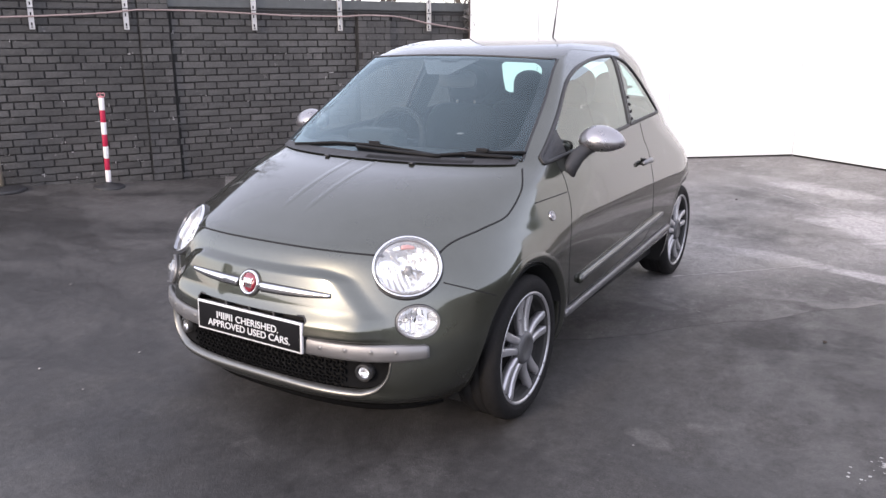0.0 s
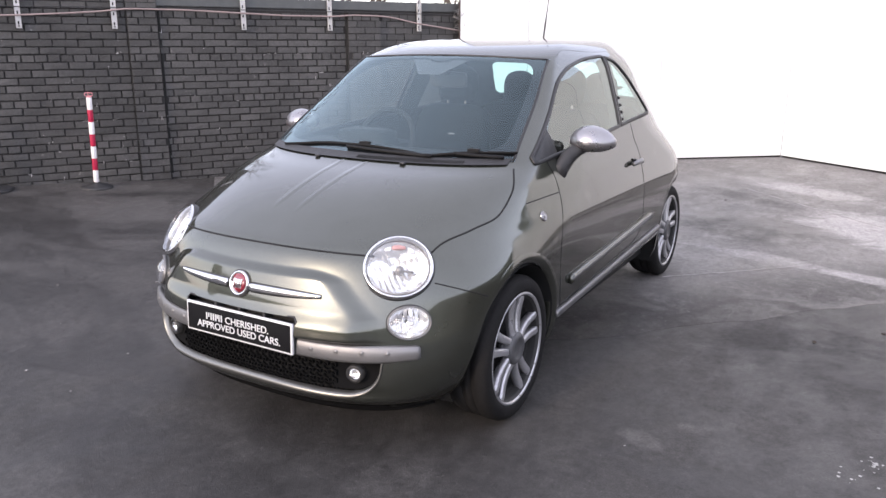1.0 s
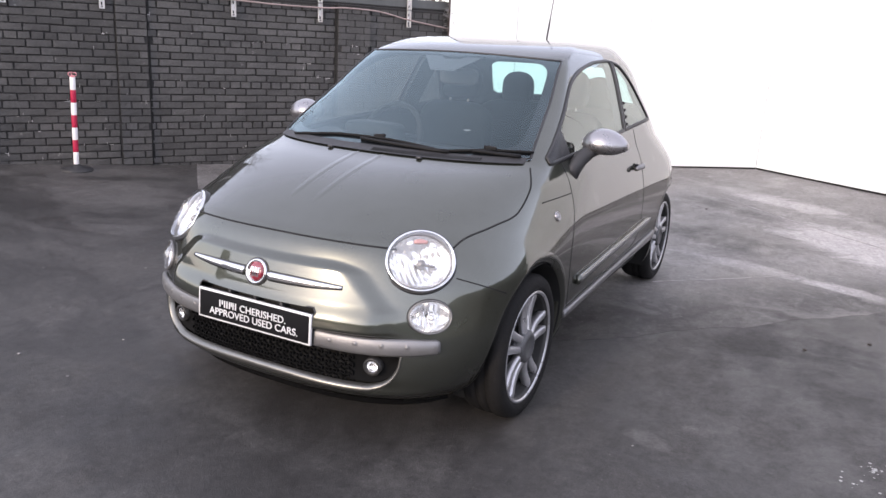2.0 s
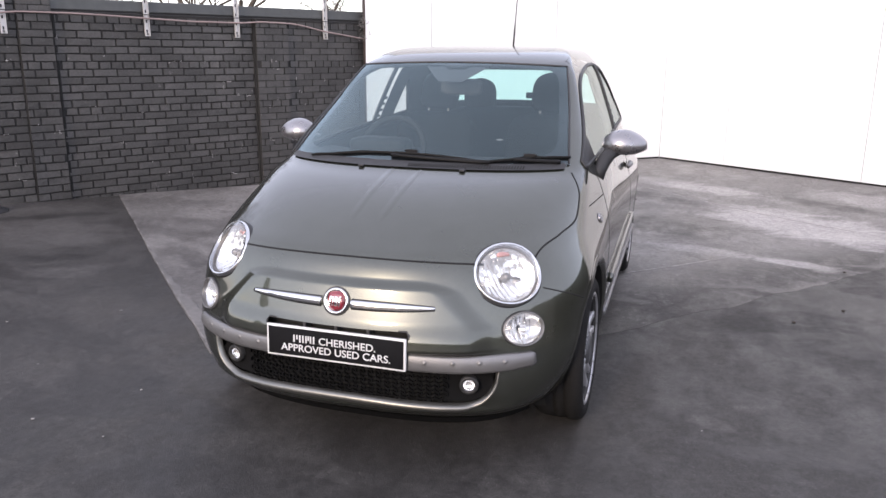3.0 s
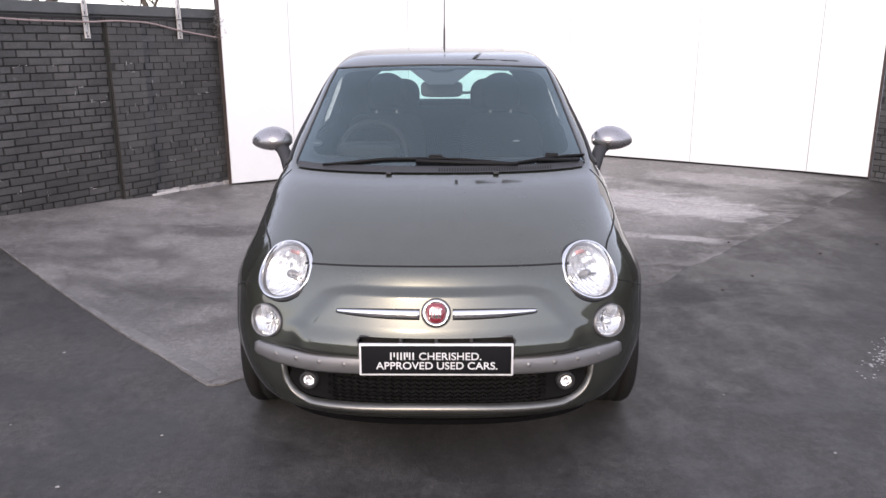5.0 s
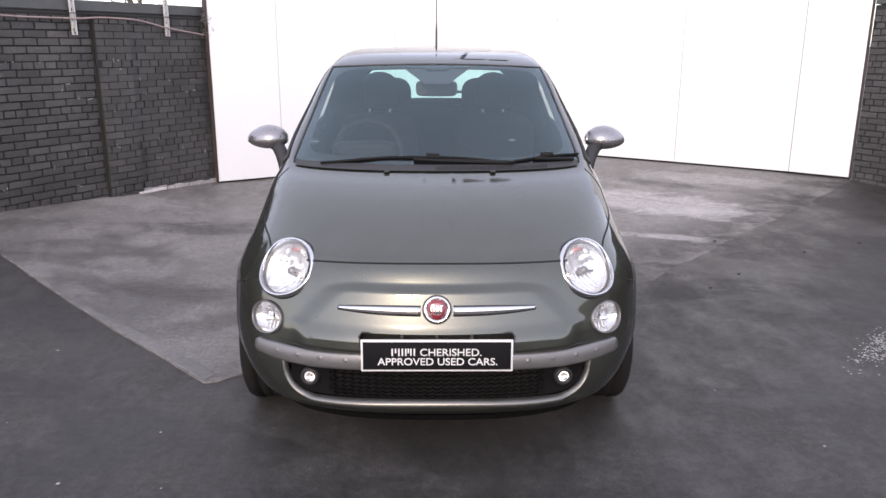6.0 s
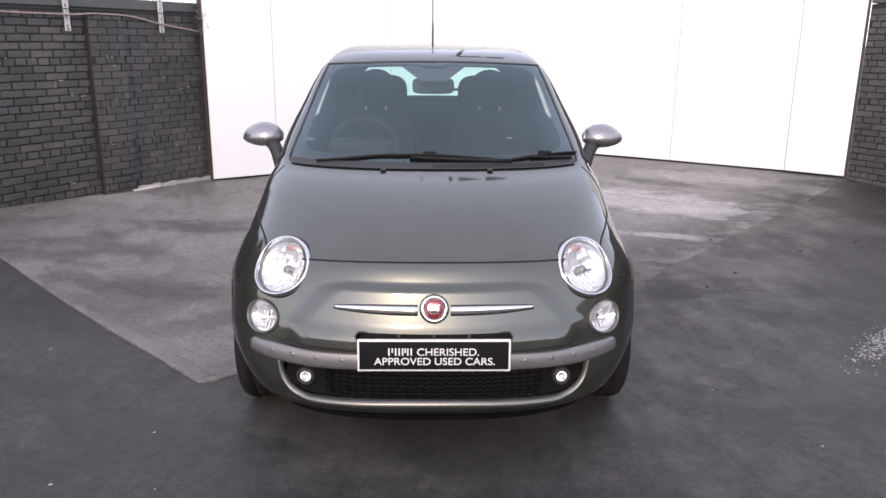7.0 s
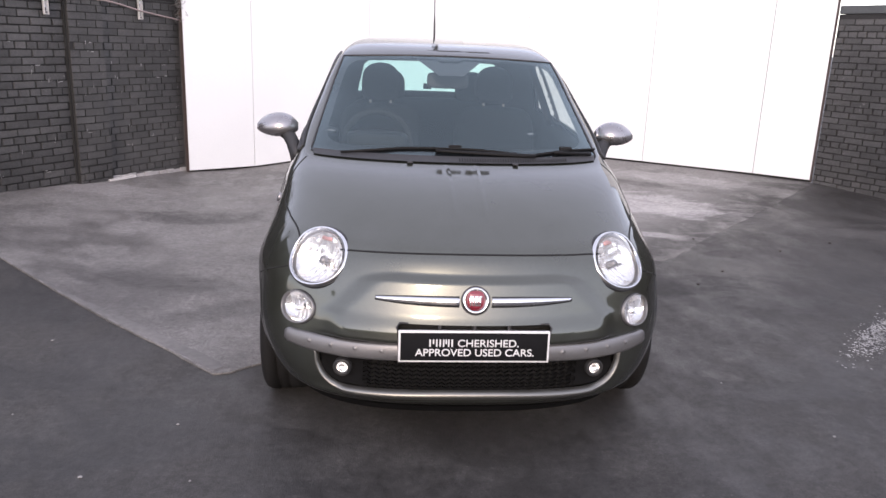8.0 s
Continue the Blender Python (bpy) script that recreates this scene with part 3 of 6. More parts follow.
def cut_shell(pts, quads, run):
    """Takes the openings out of the half shell and draws their edges clean."""
    pts = np.array(pts)
    masks = [("front", screen_outline()), ("front", intake_outline()), ("front", SLOT), ("side", side_outline()), ("side", arch_outline(FRONT_AXLE)),
             ("side", arch_outline(REAR_AXLE)), ("side", [(1.02, 0.05), (1.02, 0.287), (2.70, 0.34), (2.70, 0.05)]), ("rear", REAR_GLASS), ("head", None), ("small", None)]
    keep = np.ones(len(quads), bool)
    quads = np.array(quads)
    mid = pts[quads].mean(1)
    mid_run = run[quads].mean(1)
    ring = np.linspace(0, 2 * math.pi, 60)[:-1]
    for chart, poly in masks:
        if chart == "front":
            take, pick = mid_run < 1.02, lambda p: (p[0], p[2])
        elif chart == "rear":
            take, pick = mid_run > 1.98, lambda p: (p[0], p[2])
        elif chart == "side":
            take, pick = (mid[:, 0] > 0.35), lambda p: (p[1], p[2])
        else:
            at, axes, size = (HEAD_AT, HEAD_AXES, HEAD_SIZE) if chart == "head" else (SMALL_AT, SMALL_AXES, SMALL_SIZE)
            poly = [(size[0] * math.cos(a), size[1] * math.sin(a)) for a in ring]
            across, up = np.array(axes[1]), np.array(axes[2])
            take = np.linalg.norm(mid - np.array(at), axis=1) < 0.2
            pick = lambda p, at=np.array(at), across=across, up=up: ((np.array(p) - at) @ across, (np.array(p) - at) @ up)
        a = np.array(poly)
        lo, hi = a.min(0) - 0.05, a.max(0) + 0.05
        gone = np.zeros(len(quads), bool)
        for i in np.nonzero(take & keep)[0]:
            p = pick(mid[i])
            if lo[0] < p[0] < hi[0] and lo[1] < p[1] < hi[1] and inside(poly, p):
                gone[i] = True
        if not gone.any():
            continue
        keep &= ~gone
        edge = np.intersect1d(np.unique(quads[gone]), np.unique(quads[keep]))
        for v in edge:
            p = pts[v]
            q = nearest(poly, pick(p))
            if chart == "front":
                x = 0.0 if p[0] < 1e-6 else q[0]
                pts[v] = (x, front_y(x, q[1]), q[1])
            elif chart == "rear":
                x = 0.0 if p[0] < 1e-6 else q[0]
                pts[v] = (x, rear_y(x, q[1]), q[1])
            elif chart == "side":
                if q[1] > Z_LOW:
                    pts[v] = (side_x(q[0], q[1]), q[0], q[1])
            else:
                now = pick(p)
                pts[v] = p + across * (q[0] - now[0]) + up * (q[1] - now[1])
    return pts, quads, keep


def panel_of(x, y, z, s):
    """Which body panel a place on the shell belongs to."""
    if s < 1 and z > BONNET_FRONT - 0.013 * (x / 0.455) ** 2 and y < 0.93 and x < BONNET_EDGE(y) and z < 0.986:
        return "bonnet"
    if s < 1.02 and y < 0.50 and z < 0.76 and (x < 0.56 or z < 0.645 - 0.45 * (y - 0.301)) and z < BONNET_FRONT:
        return "front_bumper"
    if z > 1.388:
        return "roof"
    if 1.10 < y < 2.262 and 0.34 < z < 1.06 and x > 0.5:
        return "door"
    return "body_shell"


def shell_mesh(name, pts, normals, faces, parent, material, label=""):
    used = np.unique(np.array(faces).ravel())
    back = {int(v): i for i, v in enumerate(used)}
    me = bpy.data.meshes.new(name)
    me.from_pydata([tuple(pts[v]) for v in used], [], [[back[int(v)] for v in f] for f in faces])
    me.materials.append(material)
    me.polygons.foreach_set("use_smooth", [True] * len(me.polygons))
    me.normals_split_custom_set_from_vertices([tuple(normals[v]) for v in used])
    ob = new(name, me)
    ob.parent = parent
    return tagged(ob, label) if label else ob


def build_shell(car):
    pts, quads, run = body_grid()
    bm = bmesh.new()
    vs = [bm.verts.new(p) for p in pts]
    for q in quads:
        try:
            bm.faces.new([vs[i] for i in q])
        except ValueError:
            pass
    bm.normal_update()
    normals = np.array([tuple(v.normal) for v in vs])
    bm.free()
    crown = np.array(pts)[:, 2] > Z_HIGH + 0.0208
    if (normals[:, 0] * (np.array(pts)[:, 0] > 0.6)).sum() < 0:
        normals, quads = -normals, [q[::-1] for q in quads]
    grid = normals.reshape(-1, len(np.unique(run)), 3)
    soft = grid.copy()
    for _ in range(10):
        soft[1:-1] = (soft[:-2] + 2 * soft[1:-1] + soft[2:]) / 4
        soft[:, 1:-1] = (soft[:, :-2] + 2 * soft[:, 1:-1] + soft[:, 2:]) / 4
    share = np.clip((run.reshape(grid.shape[:2]) - 0.62) / 0.15, 0, 1)[:, :, None]
    normals = (grid * (1 - share) + soft * share).reshape(-1, 3)
    normals[crown] = (0, 0, 1)
    flat = np.array(pts)[:, 0] < 1e-6
    normals[flat, 0] = 0
    normals /= np.maximum(np.linalg.norm(normals, axis=1), 1e-9)[:, None]
    mids = np.array(pts)[np.array(quads)].mean(1)
    cut, quads, keep = cut_shell(pts, quads, run)
    n = len(cut)
    both = np.concatenate([cut, cut * (-1, 1, 1)])
    both_n = np.concatenate([normals, normals * (-1, 1, 1)])
    groups, liner = {}, []
    for i in np.nonzero(keep)[0]:
        f = [int(v) for v in quads[i]]
        m = [v + n for v in f[::-1]]
        kind = panel_of(*mids[i], run[quads[i]].mean())
        for key, face in (((kind, 1) if kind == "door" else kind, f), ((kind, -1) if kind == "door" else kind, m)):
            groups.setdefault(key, []).append(face)
        if mids[i][2] > 0.93 and mids[i][1] > 0.95 or mids[i][1] > 1.3 and mids[i][2] > 0.3:
            liner += [f[::-1], m[::-1]]
    made = {}
    for key, faces in groups.items():
        name = key if isinstance(key, str) else key[0]
        made[key] = shell_mesh(name, both, both_n, faces, car, PAINT)
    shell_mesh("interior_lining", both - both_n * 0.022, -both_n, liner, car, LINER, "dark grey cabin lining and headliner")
    return made


def on_front(x, z, lift=0.0):
    p = Vector((x, front_y(x, z), z))
    n = front_normal(abs(x), z)
    return p + Vector((n.x if x >= 0 else -n.x, n.y, n.z)) * lift


def out_front(x, z):
    n = front_normal(abs(x), z)
    return Vector((n.x if x >= 0 else -n.x, n.y, n.z))


def on_side(y, z, side, lift=0.0):
    n = side_normal(y, z)
    p = Vector((side_x(y, z), y, z)) + n * lift
    return Vector((p.x * side, p.y, p.z))


def out_side(y, z, side):
    n = side_normal(y, z)
    return Vector((n.x * side, n.y, n.z))


def panes(car):
    """Windscreen, side and rear glass with their dark borders and rubbers."""
    bm = bmesh.new()
    rows = []
    nz, nx = 40, 60
    for i in range(nz + 1):
        v = i / nz
        row = []
        for j in range(nx + 1):
            u = 2 * j / nx - 1
            x0 = SCREEN_EDGE(0.985 + 0.39 * v) + 0.004
            x = u * x0
            z = 0.984 + (1.377 + 0.016 * (1 - (x / 0.53) ** 2) - 0.984) * v
            row.append(on_front(x, z, 0.004))
        rows.append(row)
    vs = [[bm.verts.new(p) for p in row] for row in rows]
    for i in range(nz):
        for j in range(nx):
            bm.faces.new((vs[i][j], vs[i][j + 1], vs[i + 1][j + 1], vs[i + 1][j]))
    w = part("windscreen", bm, GLASS, car, "clear sloping windscreen with a black printed border")
    w.visible_shadow = False
    # printed border: from the glass edge in to a rounded opening
    bm = bmesh.new()
    rim = [(-1 + 2 * k / 70, -1) for k in range(70)] + [(1, -1 + 2 * k / 46) for k in range(46)] + [(1 - 2 * k / 70, 1) for k in range(70)] + [(-1, 1 - 2 * k / 46) for k in range(46)]
    rows = []
    for u, v in rim:
        q = (abs(u) ** 9 + abs(v) ** 9) ** (1 / 9)
        tab = 0.055 * (1 - smooth_step(abs(u), 0.09, 0.13)) if v > 0.999 else 0.0
        iu, iv = 0.925 * u / q, 0.045 + (0.895 - tab) * v / q
        row = []
        for t in (0.0, 0.25, 0.5, 0.75, 1.0):
            uu, vv = u + (iu - u) * t, (v + (iv - v) * t + 1) / 2
            x = uu * (SCREEN_EDGE(0.985 + 0.39 * vv) + 0.004)
            row.append(on_front(x, 0.984 + (1.377 + 0.016 * (1 - (x / 0.53) ** 2) - 0.984) * vv, 0.0015))
        rows.append(row)
    grid_faces(bm, rows + rows[:1], flip=True)
    part("printed_border", bm, FRIT, w)
    bm = bmesh.new()
    line = [on_front(x, z, 0.003) for x, z in screen_outline()]
    sweep(bm, line, ring_section(0.006, 6), normals=[out_front(x, z) for x, z in screen_outline()], closed=True)
    part("seal", bm, BLACK_TRIM, w)
    for side in (1, -1):
        for name in ("door_window", "quarter_window"):
            bm = bmesh.new()

            def place(u, t, name=name):
                pillar = 2.082 + 0.085 * t
                y = W_FRONT + (pillar - 0.012 - W_FRONT) * u if name == "door_window" else pillar + 0.016 + (W_REAR - pillar - 0.016) * u
                return y, WINDOW_LOW(y) + (WINDOW_TOP(y) - WINDOW_LOW(y)) * t

            us, ts = np.linspace(0, 1, 46 if name == "door_window" else 28), np.linspace(0, 1, 19)
            rows = [[on_side(*place(u, t), side, 0.001) for u in us] for t in ts]
            grid_faces(bm, rows, flip=side < 0)
            g = part(name, bm, GLASS_SIDE, car)
            g.visible_shadow = False
            bm = bmesh.new()
            loop = [place(u, 0) for u in us] + [place(1, t) for t in ts[1:-1]] + [place(u, 1) for u in us[::-1]] + [place(0, t) for t in ts[-2:0:-1]]
            sweep(bm, [on_side(y, z, side, 0.002) for y, z in loop], [(-0.010, 0.0), (-0.006, 0.006), (0.006, 0.006), (0.010, 0.0), (0.006, -0.006), (-0.006, -0.006)],
                  normals=[out_side(y, z, side) for y, z in loop], closed=True)
            part("rubber_seal", bm, BLACK_TRIM, g)
            if name == "door_window":
                bm = bmesh.new()
                rows = [[on_side(y, WINDOW_LOW(y) + (WINDOW_TOP(y) - WINDOW_LOW(y)) * t, side, 0.003) for y in np.linspace(W_FRONT, 1.245 - 0.03 * t, 10)] for t in np.linspace(0, 1, 8)]
                grid_faces(bm, rows, flip=side < 0)
                part("corner_cover", bm, BLACK_PLASTIC, g)
        bm = bmesh.new()
        sweep(bm, [on_side(2.084 + 0.085 * t, 1.036 + 0.343 * t, side, 0.002) for t in np.linspace(0, 1, 16)], flat_section(0.036, 0.004),
              normals=[out_side(2.12, 1.033 + 0.35 * t, side) for t in np.linspace(0, 1, 16)])
        pillar = part("centre_pillar", bm, GLOSS_BLACK, car)
        bm = bmesh.new()
        rows = []
        for depth in (-0.030, -0.045):
            for t in np.linspace(-0.05, 1.05, 10) if depth == -0.030 else np.linspace(1.05, -0.05, 10):
                rows.append([on_side(y, 1.036 + 0.343 * t, side, depth - 0.012 * math.sin(k / 5 * math.pi)) for k, y in enumerate(np.linspace(2.075 + 0.085 * t, 2.245 + 0.085 * t, 6))])
        grid_faces(bm, rows + rows[:1], flip=side < 0)
        part("inner_trim", bm, LINER, pillar, "grey trim inside the centre pillar")
        bm = bmesh.new()
        for k in range(4):
            z = 1.062 + 0.036 * k
            sweep(bm, [on_side(2.13 + 0.009 * k + d, z, side, 0.003) for d in (0.0, 0.014, 0.028)], flat_section(0.016, 0.002), normals=[out_side(2.17, z, side)] * 3)
        part("window_sticker", bm, PLATE_BLACK, car, "dark sticker marks on the quarter window")
    bm = bmesh.new()
    rows = []
    for i in range(17):
        z = 1.095 + 0.255 * i / 16
        half = 0.522 - 0.06 * i / 16
        rows.append([Vector((x, rear_y(x, z) + 0.003, z)) for x in np.linspace(-half, half, 31)])
    grid_faces(bm, rows, flip=True)
    g = part("rear_window", bm, GLASS_REAR, car, "green tinted rear window")
    g.visible_shadow = False
    bm = bmesh.new()
    sweep(bm, [Vector((x, rear_y(x, z), z)) for x, z in REAR_GLASS], ring_section(0.012, 6), closed=True)
    part("seal", bm, BLACK_TRIM, g)


def seams(car):
    """Dark gaps between the body panels."""
    def gap(points, normals, half=0.0022, name="panel_gap"):
        bm = bmesh.new()
        sweep(bm, points, [(-half, 0.0008), (half, 0.0008), (half, -0.004), (-half, -0.004)], normals=normals)
        part(name, bm, GAP, car)

    xs = np.linspace(-0.47, 0.47, 60)
    gap([on_front(x, BONNET_FRONT - 0.013 * (x / 0.455) ** 2, 0.0) for x in xs], [out_front(x, BONNET_FRONT) for x in xs], 0.0034)
    for side in (1, -1):
        line = []
        for y in np.linspace(0.335, 0.922, 44):
            x = BONNET_EDGE(y)
            line.append((x * side, y, top_z(x, y)))
        gap([Vector(p) + out_front(p[0], p[2]) * 0.0004 for p in line], [out_front(p[0], p[2]) for p in line], 0.0034)
        low = [(y, 0.645 - 0.45 * (y - 0.301)) for y in np.linspace(0.29, 0.452, 12)]
        gap([on_side(y, z, side) for y, z in low], [out_side(y, z, side) for y, z in low])
        edge = curve_through([(0.345, 1.118), (0.45, 1.092), (0.587, 1.079), (0.70, 1.10), (0.828, 1.138), (0.90, 1.146), (0.975, 1.135)])
        front = [(edge(z), z) for z in np.linspace(0.968, 0.345, 36)]
        rear = [(2.272 - 0.035 * max(0.0, z - 0.7), z) for z in np.linspace(0.50, 1.03, 24)]
        low = [(1.118 + (2.05 - 1.118) * t, 0.345 + 0.055 * t) for t in np.linspace(0, 1, 30)] + [(2.05 + 0.222 * math.sin(t * 1.57), 0.40 + 0.10 * (1 - math.cos(t * 1.57))) for t in np.linspace(0.05, 1, 12)]
        for run in (front, rear, low):
            gap([on_side(y, z, side) for y, z in run], [out_side(y, z, side) for y, z in run])
        crease = [(0.858 + 0.285 * t, 0.838 + 0.004 * t) for t in np.linspace(0, 1, 12)]
        gap([on_side(y, z, side) for y, z in crease], [out_side(y, z, side) for y, z in crease])


def ellipse(m, a, b, h, k=48):
    return [m @ Vector((a * math.cos(2 * math.pi * i / k), b * math.sin(2 * math.pi * i / k), h)) for i in range(k)]


def mirrored(m, side):
    return m if side > 0 else Matrix.Diagonal((-1, 1, 1, 1)) @ m


def round_lamp(car, name, at, axes, size, side, depth, label):
    """A lamp: bowl, bulb shield, ribs, bright ring, rubber and cover."""
    flat = lamp_matrix(at, axes)
    m = mirrored(flat, side)
    a, b = size
    flip = side < 0

    def ellipse(m, ra, rb, h, k=48):
        """A ring that follows the round of the wing."""
        ring = []
        for i in range(k):
            t = 2 * math.pi * i / k
            p, q = flat @ Vector((ra * math.cos(t), rb * math.sin(t), 0)), flat @ Vector((ra * math.cos(t), 0, 0))
            level, full = (front_y(q.x, q.z) - q.y) / axes[0].y, (front_y(p.x, p.z) - p.y) / axes[0].y
            lie = (0.9 * level + 0.15 * (full - level)) * min(1.0, ra / a) ** 2
            ring.append(m @ Vector((ra * math.cos(t), rb * math.sin(t), h + lie + 0.003)))
        return ring

    bm = bmesh.new()
    rows = [ellipse(m, a * (1 - 0.02), b * (1 - 0.02), 0.004)]
    for k in range(1, 12):
        t = k / 11
        rows.append(ellipse(m, a * (0.96 - 0.80 * t), b * (0.96 - 0.80 * t), -depth * math.sin(t * math.pi / 2) ** 0.8))
    grid_faces(bm, rows, closed_v=True, flip=not flip)
    lamp = part(name, bm, LAMP_MIRROR, car, label)
    if name == "headlamp":
        bm = bmesh.new()
        # fluted inner bowl, bulb shield and holder
        rows = []
        for r in np.linspace(0.90, 0.10, 24):
            row = []
            for k in range(72):
                t0 = 2 * math.pi * k / 72
                x, y = a * r * math.cos(t0), b * r * math.sin(t0) - 0.006
                flute = 0.0020 * math.cos((x + 0.25 * y) / 0.021 * 2 * math.pi) * smooth_step(0.90 - r, 0.06, 0.2) + 0.004 * noise.noise(Vector((x * 42, y * 42, side)))
                row.append(m @ Vector((x, y, -0.012 - depth * 0.62 * (1 - (r / 0.9) ** 2) + flute)))
            rows.append(row)
        grid_faces(bm, rows, closed_v=True, flip=not flip)
        part("fluted_bowl", bm, LAMP_MIRROR, lamp)
        bm = bmesh.new()
        lathe(bm, [(0.0, -0.018), (0.010, -0.019), (0.015, -0.026), (0.016, -depth * 0.8)], 22, m @ Matrix.Translation((0.006 * side, -0.004, 0)))
        part("bulb_shield", bm, STEEL, lamp)
        bm = bmesh.new()
        tube(bm, [m @ Vector((side * q, -0.004 - 0.2 * q, -0.034)) for q in (0.015, 0.035, 0.055)], 0.005, 8)
        part("shield_arm", bm, STEEL, lamp)
        for k, (px, py) in enumerate(((-0.030, 0.074), (0.010, 0.079), (0.052, 0.062))):
            bm = bmesh.new()
            wide = 0.024 if k == 1 else 0.012
            box(bm, (-wide, -0.011, -0.02), (wide, 0.011, -0.010), m @ Matrix.Translation((px, py, -0.010)), 0.004)
            part("indicator_cap", bm, AMBER if k == 1 else LAMP_MIRROR, lamp)
    else:
        bm = bmesh.new()
        for k in range(7):
            x = -0.75 * a + 1.5 * a * k / 6
            top = b * math.sqrt(max(0.0, 0.9 - (x / a) ** 2))
            tube(bm, [m @ Vector((x, y, -0.010 - 0.012 * (1 - (y / b) ** 2))) for y in np.linspace(-top, top, 7)], 0.003, 5)
        part("reflector_rib", bm, CHROME, lamp)
        bm = bmesh.new()
        lathe(bm, [(0.0, 0.0), (0.014, -0.006), (0.018, -0.02)], 18, m @ Matrix.Translation((0.012, -0.008, -0.004)))
        part("bulb", bm, LAMP_MIRROR, lamp)
    bm = bmesh.new()
    rows = [ellipse(m, a * q, b * q, h) for q, h in ((1.03, -0.01), (1.038, 0.006), (1.01, 0.013), (0.965, 0.011), (0.93, 0.002), (0.92, -0.006))]
    grid_faces(bm, rows, closed_v=True, flip=not flip)
    part("bright_ring", bm, CHROME if name == "headlamp" else SATIN, lamp)
    bm = bmesh.new()
    rows = [ellipse(m, a * q, b * q, h) for q, h in ((1.06, -0.05), (1.078, -0.02), (1.078, 0.001), (1.052, 0.005), (1.030, 0.0))]
    grid_faces(bm, rows, closed_v=True, flip=not flip)
    part("gasket", bm, BLACK_TRIM, lamp)
    if name == "headlamp":
        bm = bmesh.new()
        rows = [ellipse(m, a * q, b * q, h) for q, h in ((0.924, -0.004), (0.915, 0.0), (0.893, -0.001), (0.883, -0.012))]
        grid_faces(bm, rows, closed_v=True, flip=not flip)
        part("inner_ring", bm, STEEL, lamp)
    bm = bmesh.new()
    rows = [ellipse(m, a * 0.985 * q, b * 0.985 * q, 0.010 + 0.020 * (1 - q * q)) for q in (1.0, 0.9, 0.78, 0.64, 0.48, 0.3, 0.12, 0.01)]
    grid_faces(bm, rows, closed_v=True, flip=not flip)
    c = part("cover", bm, GLASS_LAMP, lamp)
    c.visible_shadow = False
    return lamp


